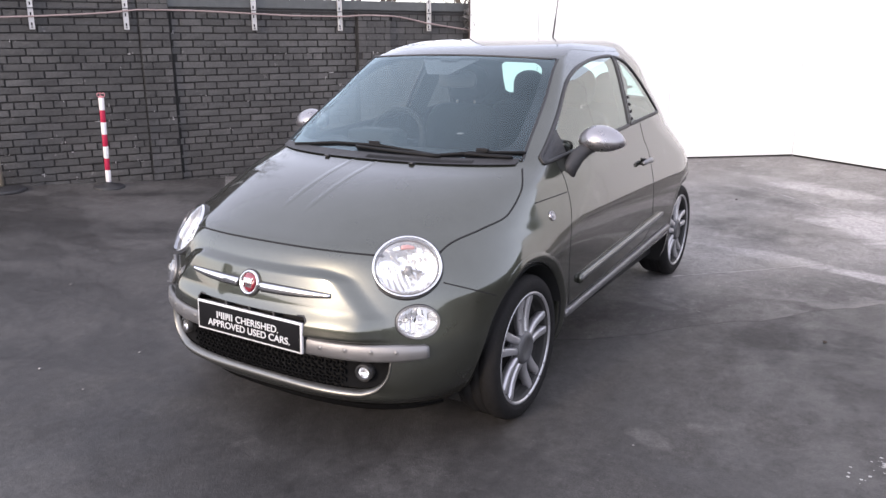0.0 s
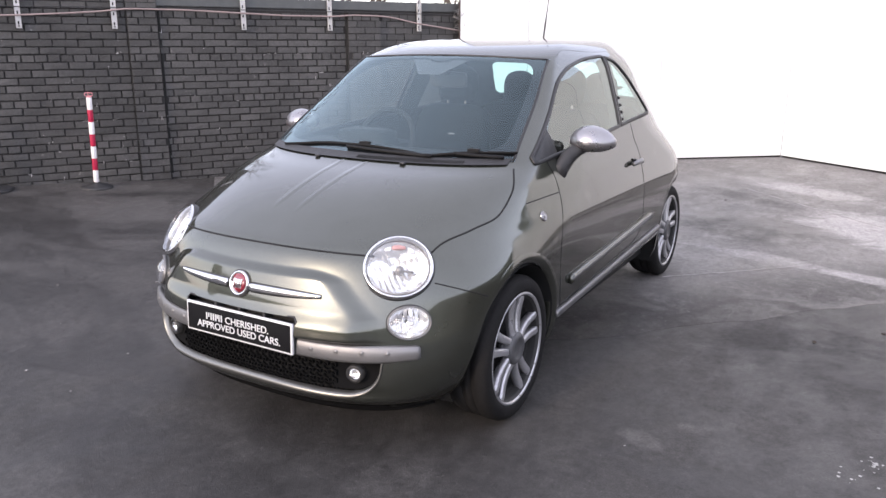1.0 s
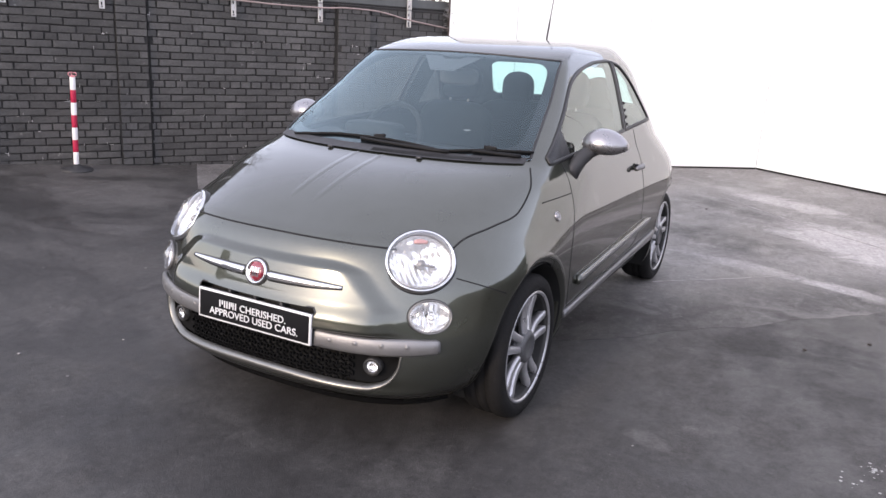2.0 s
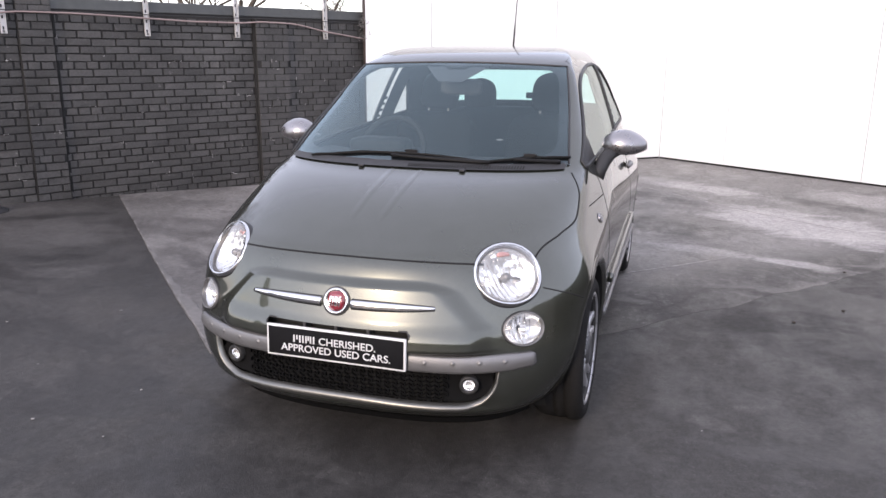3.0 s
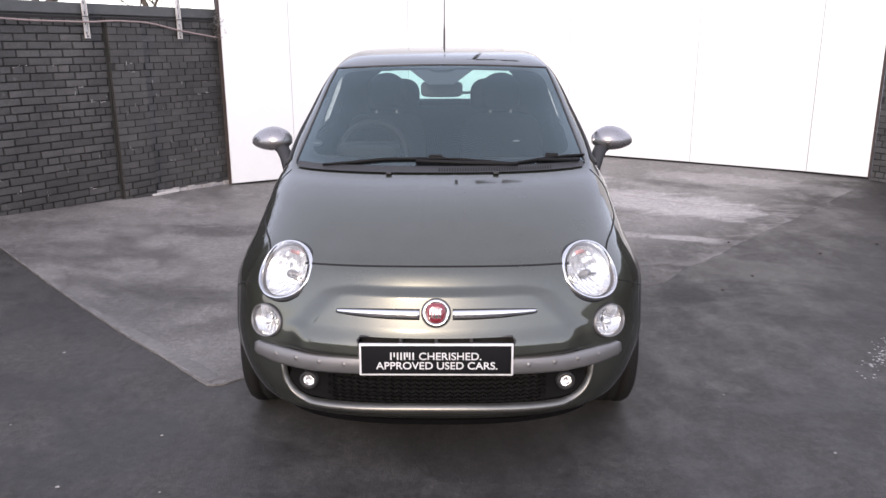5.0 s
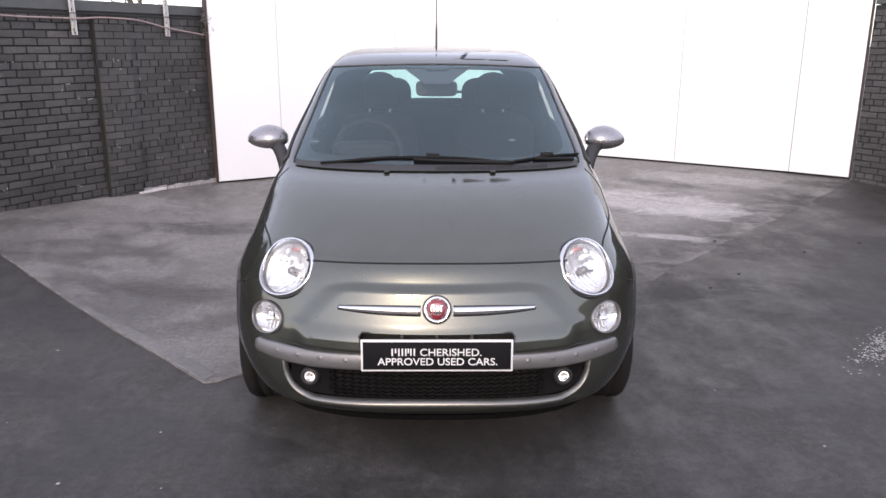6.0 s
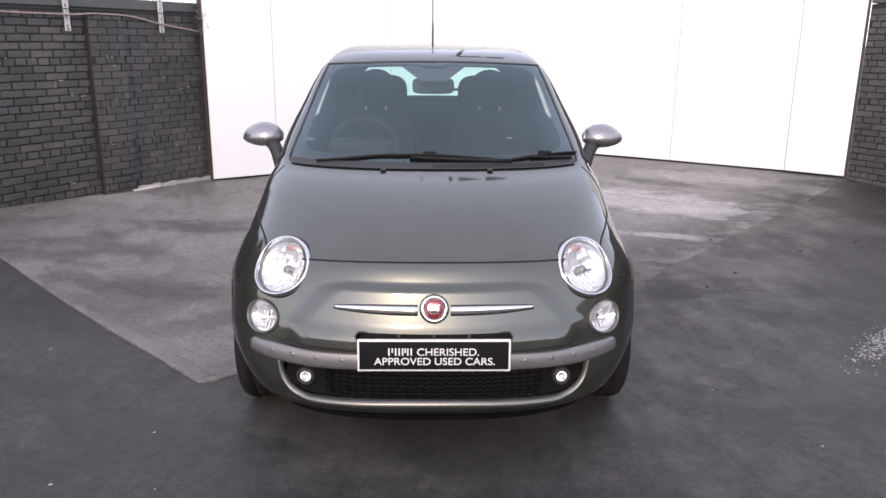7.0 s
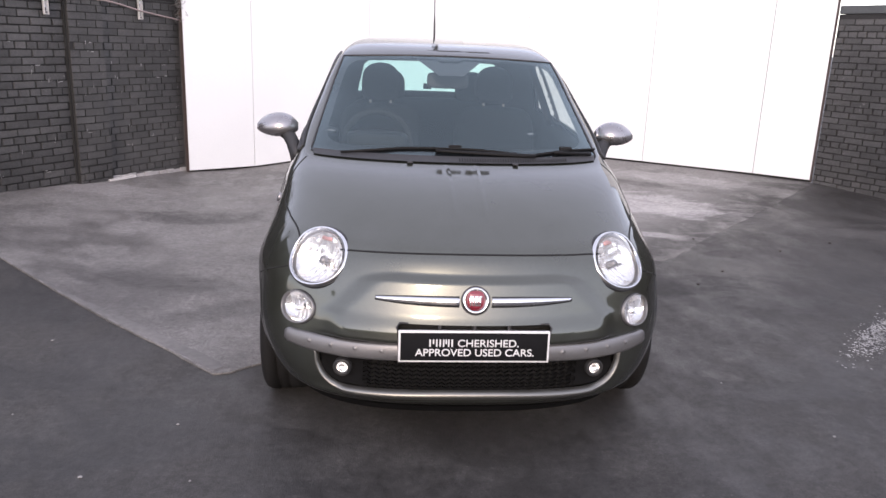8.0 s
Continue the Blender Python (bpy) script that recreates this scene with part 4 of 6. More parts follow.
def nose_details(car):
    for side in (1, -1):
        round_lamp(car, "headlamp", HEAD_AT, HEAD_AXES, HEAD_SIZE, side, 0.07, "round clear headlamp with a bright chrome ring")
        round_lamp(car, "side_lamp", SMALL_AT, SMALL_AXES, SMALL_SIZE, side, 0.035, "oval clear lower lamp")
        # silver bumper strip, with parking sensors
        bm = bmesh.new()
        xs = np.linspace(0.255, 0.658, 44)
        pts = [on_front(side * x, 0.4235 - 0.006 * math.sin((x - 0.25) / 0.4 * math.pi), 0.003) for x in xs]
        strip_w = lambda t: 0.060 * (1 - 0.14 * smooth_step(t, 0.78, 0.97) - 0.25 * smooth_step(t, 0.975, 1.0))
        sweep(bm, pts, lambda t: flat_section(strip_w(t), 0.014), normals=[out_front(side * x, 0.426) for x in xs])
        strip = part("bumper_strip", bm, SATIN, car, "satin silver bumper strip")
        for x in (0.315, 0.405, 0.49, 0.568):
            bm = bmesh.new()
            n = out_front(side * x, 0.424)
            m = Matrix.Translation(on_front(side * x, 0.424, 0.016)) @ n.to_track_quat("Z", "Y").to_matrix().to_4x4()
            lathe(bm, [(0.0, 0.0035), (0.006, 0.003), (0.0075, 0.001), (0.0095, 0.003), (0.011, 0.0)], 16, m)
            part("parking_sensor", bm, SATIN, strip)
        # chrome whisker
        bm = bmesh.new()
        xs = np.linspace(0.056, 0.342, 30)
        pts = [on_front(side * x, 0.608, 0.001) for x in xs]
        sweep(bm, pts, lambda t: flat_section(0.029 * (1 - 0.62 * t**2.4), 0.013 * (1 - 0.5 * t)), normals=[out_front(side * x, 0.608) for x in xs])
        part("chrome_whisker", bm, CHROME, car, "slim chrome bar beside the badge")
        bm = bmesh.new()
        sweep(bm, [on_front(side * x, 0.608, -0.001) for x in xs], lambda t: flat_section(0.038 * (1 - 0.58 * t**2.4), 0.0045), normals=[out_front(side * x, 0.608) for x in xs])
        part("whisker_surround", bm, BLACK_TRIM, car)
        # fog lamp and its pod
        bm = bmesh.new()
        rows = []
        for x in np.linspace(0.375, 0.545, 12):
            top, low = 0.397, 0.268 if x < 0.44 else 0.373 - 0.108 * math.sqrt(max(0.0, 1 - ((x - 0.44) / 0.112) ** 2))
            rows.append([on_front(side * x, top + (low - top) * t, -0.022 - 0.014 * math.sin(t * math.pi)) for t in np.linspace(0, 1, 10)])
        grid_faces(bm, rows, flip=side > 0)
        pod = part("fog_lamp_pod", bm, GRILLE, car)
        n = (out_front(side * 0.457, 0.335) + Vector((0, -0.8, 0))).normalized()
        m = Matrix.Translation(on_front(side * 0.462, 0.337, -0.016)) @ n.to_track_quat("Z", "Y").to_matrix().to_4x4()
        bm = bmesh.new()
        lathe(bm, [(0.033, -0.03), (0.033, 0.004), (0.024, 0.007), (0.020, 0.002), (0.020, -0.012)], 28, m)
        part("fog_lamp_bezel", bm, BLACK_TRIM, pod)
        bm = bmesh.new()
        lathe(bm, [(0.020, 0.000), (0.018, -0.006), (0.013, -0.011), (0.006, -0.014), (0.0, -0.0145)], 24, m)
        part("fog_lamp_lens", bm, LAMP_MIRROR, pod, "small round bright fog lamp")
    # bright lip round the intake: a broad ledge below, a thin line up its ends
    edge = intake_edge()
    path = [(-x, z) for x, z in reversed(edge)] + edge[1:]
    bm = bmesh.new()
    rows = []
    for x, z in path:
        wide = 0.017 * (1 - smooth_step(abs(x), 0.40, 0.54)) + 0.0045
        rows.append([on_front(x, z + 0.002, -0.018), on_front(x, z + 0.001, 0.004), on_front(x * (1 + 0.004 / max(0.1, abs(x)) * smooth_step(abs(x), 0.42, 0.55)), z - wide * 0.5, 0.0075), on_front(x * (1 + 0.006 / max(0.1, abs(x)) * smooth_step(abs(x), 0.42, 0.55)), z - wide, 0.003), on_front(x * (1 + 0.007 / max(0.1, abs(x)) * smooth_step(abs(x), 0.42, 0.55)), z - wide - 0.002, -0.01)])
    grid_faces(bm, rows)
    part("chrome_lip", bm, LEDGE, car, "chrome lip round the lower grille")
    # dark hollow and mesh of the lower grille
    bm = bmesh.new()
    rows = [[on_front(x, z, -0.055) for x in np.linspace(-0.60, 0.60, 50)] for z in np.linspace(0.20, 0.56, 14)]
    grid_faces(bm, rows)
    part("grille_backing", bm, GAP, car)
    bm = bmesh.new()
    pitch_x, pitch_z = 0.030, 0.0165
    for r in range(9):
        z = 0.258 + pitch_z * r
        line = [on_front(x, z + (0.0042 if k % 2 else -0.0042), -0.022) for k, x in enumerate(np.arange(-0.39, 0.391, pitch_x / 2))]
        sweep(bm, line, [(-0.0013, 0.0), (0.0013, 0.0), (0.0013, -0.012), (-0.0013, -0.012)], normals=[Vector((0, -1, 0))] * len(line))
        for k, x in enumerate(np.arange(-0.39, 0.391, pitch_x / 2)):
            if (k + r) % 2 == 0:
                sweep(bm, [on_front(x, z + (0.0042 if k % 2 else -0.0042), -0.022), on_front(x, z + pitch_z + (0.0042 if k % 2 else -0.0042), -0.022)],
                      [(-0.0016, 0.0), (0.0016, 0.0), (0.0016, -0.012), (-0.0016, -0.012)], normals=[Vector((0, -1, 0))] * 2, cap=False)
    tagged(part("grille_mesh", bm, GRILLE, car, "black honeycomb grille mesh", smooth=False), kind="stuff")
    bm = bmesh.new()
    rows = [[on_front(x, z, 0.004 * (1 - smooth_step(abs(x), 0.45, 0.66)) - 0.003) for x in np.linspace(-0.62, 0.62, 60)] for z in np.linspace(0.165, 0.205, 5)]
    rows = [[p + Vector((0, 0.020, -0.020)) for p in rows[0]], [p + Vector((0, 0.004, -0.016)) for p in rows[0]]] + rows
    grid_faces(bm, rows)
    part("splitter", bm, GRILLE, car, "black plastic lower bumper edge")
    # slot above the plate
    bm = bmesh.new()
    sweep(bm, [on_front(x, z, 0.001) for x, z in SLOT], ring_section(0.004, 6), closed=False)
    part("slot_rim", bm, BLACK_PLASTIC, car)
    for x in (-0.12, 0.0, 0.12):
        bm = bmesh.new()
        box(bm, (x - 0.006, 0.01, 0.495), (x + 0.006, 0.05, 0.528), None, 0.002)
        part("slot_rib", bm, BLACK_PLASTIC, car)


def badge_and_plate(car):
    n = out_front(0.0, 0.613)
    m = Matrix.Translation(on_front(0.0, 0.613, 0.002)) @ n.to_track_quat("Z", "Y").to_matrix().to_4x4()
    bm = bmesh.new()
    lathe(bm, [(0.047, -0.012), (0.047, 0.004), (0.043, 0.010), (0.037, 0.008), (0.035, 0.004), (0.0, 0.004)], 40, m)
    b = part("badge", bm, CHROME, car, "round chrome badge with a dark red shield")
    bm = bmesh.new()
    lathe(bm, [(0.0465, 0.001), (0.0505, 0.003), (0.0515, -0.012)], 40, m)
    part("badge_rim", bm, BLACK_TRIM, b)
    bm = bmesh.new()
    outline = [(-0.023, 0.024), (-0.012, 0.028), (0.012, 0.028), (0.023, 0.024), (0.026, 0.0), (0.021, -0.018), (0.009, -0.027), (-0.009, -0.027), (-0.021, -0.018), (-0.026, 0.0)]
    rows = [[m @ Vector((x * q, y * q, h)) for x, y in outline] for q, h in ((1.2, 0.003), (1.2, 0.007), (0.7, 0.0085), (0.02, 0.009))]
    grid_faces(bm, rows, closed_v=True)
    part("shield", bm, BADGE_RED, b)
    for x, w, low in ((-0.0190, 0.0024, -0.018), (-0.0150, 0.0016, 0.002), (-0.0095, 0.0024, -0.018), (-0.001, 0.0024, -0.018), (0.0055, 0.0024, -0.018), (0.0140, 0.0026, -0.018), (0.0190, 0.0016, 0.010)):
        bm = bmesh.new()
        box(bm, (x - w, low, 0.0082), (x + w, 0.016, 0.0122), m, 0.0008)
        part("badge_bar", bm, CHROME, b)
    # show plate
    tilt = Matrix.Translation((0.0, -0.004, 0.4555)) @ Matrix.Rotation(radians(-3), 4, "X")
    bm = bmesh.new()
    box(bm, (-0.262, 0.0, -0.057), (0.262, 0.012, 0.057), tilt, 0.003)
    plate = part("show_plate", bm, PLATE_WHITE, car, "black dealer plate with a white border and white words")
    bm = bmesh.new()
    box(bm, (-0.2545, -0.0015, -0.0495), (0.2545, 0.004, 0.0495), tilt, 0.001)
    part("plate_face", bm, PLATE_BLACK, plate)
    bm = bmesh.new()
    box(bm, (-0.255, 0.012, -0.05), (0.255, 0.045, 0.05), tilt, 0.004)
    part("plate_mount", bm, BLACK_PLASTIC, plate)
    # the maker's word is drawn as plain strokes
    x = -0.156
    for w, gap_w in ((0.028, 0.0065), (0.0055, 0.0065), (0.0225, 0.0065), (0.0055, 0.0)):
        bm = bmesh.new()
        if w > 0.01:
            for px, pw, low in ((x, 0.0052, 0.0), (x + w / 2 - 0.0024, 0.0048, 0.010), (x + w - 0.0052, 0.0052, 0.0)):
                box(bm, (px, -0.0035, low + 0.001), (px + pw, -0.001, 0.0270), tilt)
        else:
            box(bm, (x, -0.0035, 0.001), (x + w, -0.001, 0.0270), tilt)
        part("word_stroke", bm, PLATE_WHITE, plate, smooth=False)
        x += w + gap_w
    for words, cx, cz, size, width in (("CHERISHED.", 0.0475, 0.0008, 0.0370, 0.211), ("APPROVED USED CARS.", 0.0015, -0.0325, 0.0365, 0.412)):
        cu = bpy.data.curves.new("plate_words", "FONT")
        cu.body, cu.size, cu.extrude, cu.align_x, cu.offset = words, size, 0.0008, "CENTER", 0.0003
        ob = new("plate_words", cu)
        bpy.context.view_layer.update()
        me = bpy.data.meshes.new_from_object(ob.evaluated_get(bpy.context.evaluated_depsgraph_get()))
        bpy.data.objects.remove(ob)
        xs = [v.co.x for v in me.vertices]
        k = width / (max(xs) - min(xs))
        mid = (max(xs) + min(xs)) / 2
        me.transform(tilt @ Matrix.Translation((cx, -0.0022, cz)) @ Matrix.Rotation(radians(90), 4, "X") @ Matrix.Diagonal((k, 1, 1, 1)) @ Matrix.Translation((-mid, 0, 0)))
        whole = bmesh.new()
        whole.from_mesh(me)
        left = set(whole.faces)
        while left:
            todo, letter = [left.pop()], []
            while todo:
                f = todo.pop()
                letter.append(f)
                for e in f.edges:
                    for g in e.link_faces:
                        if g in left:
                            left.discard(g)
                            todo.append(g)
            bm = bmesh.new()
            index = {}
            for f in letter:
                for v in f.verts:
                    if v not in index:
                        index[v] = bm.verts.new(v.co)
                bm.faces.new([index[v] for v in f.verts])
            part("letter", bm, PLATE_WHITE, plate, smooth=False)
        whole.free()


def wheel(car, x, y, side):
    """Alloy wheel with five double spokes, tyre, disc and cap."""
    m = Matrix.Translation((x * side, y, HUB_Z)) @ Matrix.Rotation(radians(90 * side), 4, "Y") @ Matrix.Rotation(radians(31 * side), 4, "Z")
    bm = bmesh.new()
    lathe(bm, [(0.198, -0.19), (0.202, -0.12), (0.196, -0.05), (0.206, -0.020), (0.214, -0.008), (0.222, -0.001), (0.228, -0.003), (0.229, -0.012)], 64, m)
    w = part("wheel", bm, BARREL, car, "grey five double-spoke alloy wheel")
    bm = bmesh.new()
    lathe(bm, [(0.200, -0.034), (0.212, -0.016), (0.2175, -0.003), (0.223, 0.0015), (0.2285, -0.001), (0.2295, -0.010)], 64, m)
    part("rim_lip", bm, ALLOY, w)
    bm = bmesh.new()
    prof = [(0.222, -0.010), (0.230, 0.000), (0.245, 0.005), (0.268, 0.003), (0.284, -0.007), (0.293, -0.024), (0.294, -0.055), (0.284, -0.057), (0.284, -0.064), (0.289, -0.066),
            (0.290, -0.098), (0.285, -0.100), (0.285, -0.108), (0.290, -0.110), (0.288, -0.150), (0.280, -0.172), (0.262, -0.192), (0.225, -0.198), (0.200, -0.196)]
    lathe(bm, prof, 72, m)
    part("tyre", bm, TYRE, w, "worn black tyre with dusty sidewall")
    bm = bmesh.new()
    lathe(bm, [(0.205, -0.016), (0.200, -0.030), (0.19, -0.10), (0.06, -0.10), (0.0, -0.10)], 48, m)
    part("brake_disc", bm, DISC, w)
    for k in range(5):
        a0 = 2 * math.pi * k / 5
        for d in (-1, 1):
            bm = bmesh.new()
            rows = []
            for t in np.linspace(0, 1, 9):
                r = 0.046 + 0.168 * t
                off = d * (0.0185 + 0.021 * t)
                h = -0.006 - 0.012 * math.sin(t * math.pi) + (-0.006 if t > 0.9 else 0)
                half = 0.0135 + 0.0035 * t
                c, s = math.cos(a0), math.sin(a0)
                rows.append([m @ Vector((r * c - (u + off) * s, r * s + (u + off) * c, h + v)) for u, v in ((-half, -0.03), (-half, -0.004), (-half * 0.55, 0.0), (half * 0.55, 0.0), (half, -0.004), (half, -0.03))])
            grid_faces(bm, rows, closed_v=True)
            part("spoke", bm, ALLOY, w)
        bm = bmesh.new()
        rows = []
        for t in np.linspace(0, 1, 7):
            r = 0.05 + 0.05 * t
            half = 0.010 + 0.004 * t
            c, s = math.cos(a0), math.sin(a0)
            rows.append([m @ Vector((r * c - u * s, r * s + u * c, -0.030 + v)) for u, v in ((-half, -0.01), (-half, 0.0), (half, 0.0), (half, -0.01))])
        grid_faces(bm, rows, closed_v=True)
        part("spoke_web", bm, ALLOY_DARK, w)
    bm = bmesh.new()
    lathe(bm, [(0.068, -0.03), (0.066, -0.008), (0.058, 0.000), (0.042, 0.004), (0.039, 0.001), (0.0, 0.003)], 36, m)
    part("hub_cap", bm, HUB_GREY, w)
    for k in range(8):
        bm = bmesh.new()
        a = 2 * math.pi * (k + 0.5) / 8
        lathe(bm, [(0.0, 0.0035), (0.0035, 0.003), (0.0045, -0.002)], 6, m @ Matrix.Translation((0.219 * math.cos(a), 0.219 * math.sin(a), -0.003)))
        part("rim_bolt", bm, STEEL, w)
    return w


def arches(car):
    for axle in (FRONT_AXLE, REAR_AXLE):
        for side in (1, -1):
            a = np.linspace(-0.30, math.pi + 0.30, 54)
            bm = bmesh.new()
            rows = []
            for t in a:
                row = []
                for less, lift in ((-0.010, 0.0006), (0.004, 0.003), (0.016, 0.001), (0.028, -0.007), (0.036, -0.016), (0.036, -0.060)):
                    r = arch_r(t, less)
                    y, z = axle + r * math.cos(t), HUB_Z + 0.006 + r * math.sin(t)
                    row.append(on_side(y, max(z, 0.165), side, lift))
                    row[-1].z = z
                rows.append(row)
            grid_faces(bm, rows, flip=side > 0)
            part("arch_lip", bm, PAINT, car)
            bm = bmesh.new()
            rows = []
            for x in (0.80, 0.70, 0.52):
                rows.append([Vector((side * min(x, side_x(axle + 0.338 * math.cos(t), max(0.2, HUB_Z + 0.338 * math.sin(t))) - 0.006), axle + 0.338 * math.cos(t), HUB_Z + 0.338 * math.sin(t))) for t in np.linspace(-0.4, math.pi + 0.4, 30)])
            rows.append([Vector((side * 0.52, axle, HUB_Z))] * 30)
            grid_faces(bm, rows, flip=side > 0)
            part("wheel_well", bm, GAP, car)


def door_details(car, doors):
    for side in (1, -1):
        bm = bmesh.new()
        ys = np.linspace(1.196, 2.43, 50)
        line = [(y, 0.444 + 0.050 * (y - 1.196)) for y in ys]
        sweep(bm, [on_side(y, z, side, 0.002) for y, z in line], lambda t: [(u * (1 - 0.5 * smooth_step(t, 0.93, 1)), v) for u, v in flat_section(0.040, 0.016)], normals=[out_side(y, z, side) for y, z in line])
        part("side_moulding", bm, PAINT, car, "body-coloured side moulding")
        bm = bmesh.new()
        sweep(bm, [on_side(y, z + 0.004, side, 0.017) for y, z in line], flat_section(0.015, 0.003), normals=[out_side(y, z, side) for y, z in line])
        part("moulding_insert", bm, SATIN, car)
        # side skirt, with the sill's highlight put into its silver colour
        bm = bmesh.new()
        line = [(y, 0.318 + 0.045 * (y - 1.07)) for y in np.linspace(1.075, 2.62, 40)]
        sweep(bm, [on_side(y, z, side, 0.002) for y, z in line], flat_section(0.036, 0.014), normals=[out_side(y, z, side) for y, z in line])
        part("side_skirt", bm, SATIN, car, "side skirt under the door, its highlight put in as silver")
        bm = bmesh.new()
        n = out_side(0.953, 0.773, side)
        m = Matrix.Translation(on_side(0.953, 0.773, side, 0.0)) @ n.to_track_quat("Z", "Y").to_matrix().to_4x4()
        lathe(bm, [(0.021, -0.004), (0.021, 0.004), (0.017, 0.007), (0.015, 0.005), (0.008, 0.008), (0.0, 0.009)], 24, m)
        part("side_repeater", bm, MIRROR_SHELL, car, "small round pale side indicator")
        # door handle in its dished recess
        door = doors[("door", side)]
        n = out_side(2.15, 0.833, side)
        m = Matrix.Translation(on_side(2.15, 0.833, side, 0.0)) @ Matrix((Vector((0, 1, 0)), Vector((0, 0, 1)), n)).transposed().to_4x4()
        bm = bmesh.new()
        rows = [ellipse(m, 0.034 * q, 0.030 * q, h, 24) for q, h in ((1.0, 0.002), (0.92, 0.0035), (0.5, 0.0025), (0.02, 0.002))]
        grid_faces(bm, rows, closed_v=True)
        part("handle_recess", bm, GLOSS_BLACK, door)
        bm = bmesh.new()
        sweep(bm, [m @ Vector((u, 0.004 * math.cos(u * 20), 0.014 + 0.016 * math.cos(u / 0.09 * 1.45))) for u in np.linspace(-0.075, 0.085, 16)], lambda t: [(a * (1 + 0.3 * t), b) for a, b in ring_section(0.012, 10)], normals=[n] * 16)
        part("door_handle", bm, SATIN, door, "satin silver pull handle")


def door_mirrors(car):
    for side in (1, -1):
        # rounded shell
        bm = bmesh.new()
        rows = []
        for i in range(17):
            t = i / 16
            row = []
            size = max(0.02, math.sin(math.pi * (0.03 + 0.94 * t) ** 0.9)) ** 0.55
            for k in range(28):
                a = 2 * math.pi * k / 28
                c, s = math.cos(a), math.sin(a)
                px = 0.832 + (t - 0.5) * 0.196
                py = 1.345 + (0.045 if c > 0 else 0.085) * size * c + 0.02 * t
                pz = 1.038 + 0.072 * size * (s if s > 0 else s * 0.62) - 0.006 * t
                row.append(Vector((px * side, py, pz)))
            rows.append(row)
        vs = grid_faces(bm, rows, closed_v=True, flip=side > 0)
        bm.faces.new(vs[0])
        bm.faces.new(vs[-1])
        shell = part("door_mirror", bm, MIRROR_SHELL, car, "satin silver rounded door mirror")
        bm = bmesh.new()
        line = [Vector((side * x, y, z)) for x, y, z in ((0.728, 1.215, 0.895), (0.735, 1.235, 0.93), (0.752, 1.27, 0.975), (0.775, 1.31, 1.005), (0.805, 1.335, 1.02))]
        sweep(bm, line, lambda t: [(a * (1.25 - 0.45 * t), b * (0.75 + 0.3 * t)) for a, b in ring_section(0.034, 12)], normals=[Vector((side, -0.3, 0.2))] * 5)
        part("mirror_arm", bm, BLACK_PLASTIC, shell)
        bm = bmesh.new()
        rows = [[Vector((side * (0.822 + a), 1.405 + 0.02 * (a / 0.18 + 0.5), 1.044 + b)) for a, b in ((0.075 * q * math.cos(k / 24 * 6.2832), 0.045 * q * math.sin(k / 24 * 6.2832)) for k in range(24))] for q in (1.0, 0.02)]
        grid_faces(bm, rows, closed_v=True)
        part("mirror_glass", bm, CHROME, shell)


def wipers(car):
    def over(x, z, lift):
        return on_front(x, z, lift)

    for keys, clip, arm in (([(-0.50, 0.982), (-0.386, 0.994), (-0.198, 1.010), (-0.016, 1.012), (0.165, 1.004), (0.292, 0.993)], (-0.016, 1.018), [(0.33, 0.985), (0.10, 0.992), (-0.10, 0.998), (-0.03, 1.014)]),
                            ([(0.31, 0.992), (0.40, 1.001), (0.476, 1.007), (0.56, 1.008), (0.632, 1.006)], (0.48, 1.014), [(0.60, 0.986), (0.50, 0.992), (0.42, 0.996), (0.47, 1.010)])):
        f = curve_through(keys)
        xs = np.linspace(keys[0][0], keys[-1][0], 26)
        bm = bmesh.new()
        sweep(bm, [over(x, f(x) + 0.003, 0.011) for x in xs], [(-0.004, -0.010), (0.004, -0.010), (0.005, 0.002), (0.0, 0.006), (-0.005, 0.002)], normals=[out_front(x, 1.0) for x in xs])
        w = part("wiper", bm, WIPER, car, "black windscreen wiper at rest")
        bm = bmesh.new()
        pts = []
        for k in range(len(arm) - 1):
            for t in np.linspace(0, 1, 6)[: 6 if k == len(arm) - 2 else 5]:
                pts.append(over(arm[k][0] + (arm[k + 1][0] - arm[k][0]) * t, arm[k][1] + (arm[k + 1][1] - arm[k][1]) * t + 0.007, 0.012))
        sweep(bm, pts[:11], lambda t: [(a * (1.2 - 0.4 * t), b) for a, b in ring_section(0.008, 8)], normals=[Vector((0, -0.6, 0.8))] * 11)
        part("wiper_arm", bm, WIPER, w)
        bm = bmesh.new()
        box(bm, (-0.028, -0.008, -0.012), (0.028, 0.008, 0.006), Matrix.Translation(over(clip[0], clip[1] + 0.002, 0.016)), 0.004)
        part("wiper_clip", bm, WIPER, w)
    bm = bmesh.new()
    rows = [[over(x, z, 0.006) for x in np.linspace(-0.625, 0.625, 50)] for z in (0.972, 0.978, 0.985, 0.992)]
    grid_faces(bm, rows)
    cowl = part("scuttle_panel", bm, BLACK_PLASTIC, car, "black plastic scuttle under the windscreen")
    for k in range(44):
        x = 0.0 + 0.47 * k / 43
        bm = bmesh.new()
        sweep(bm, [over(x, 0.975, 0.008), over(x, 0.984, 0.008)], flat_section(0.004, 0.001), normals=[out_front(x, 0.98)] * 2)
        part("vent_slat", bm, GAP, cowl, smooth=False)
    for x in (-0.21, 0.235):
        bm = bmesh.new()
        box(bm, (-0.012, -0.010, -0.004), (0.012, 0.012, 0.006), Matrix.Translation(over(x, 0.970, 0.004)), 0.004)
        part("washer_jet", bm, BLACK_PLASTIC, car)


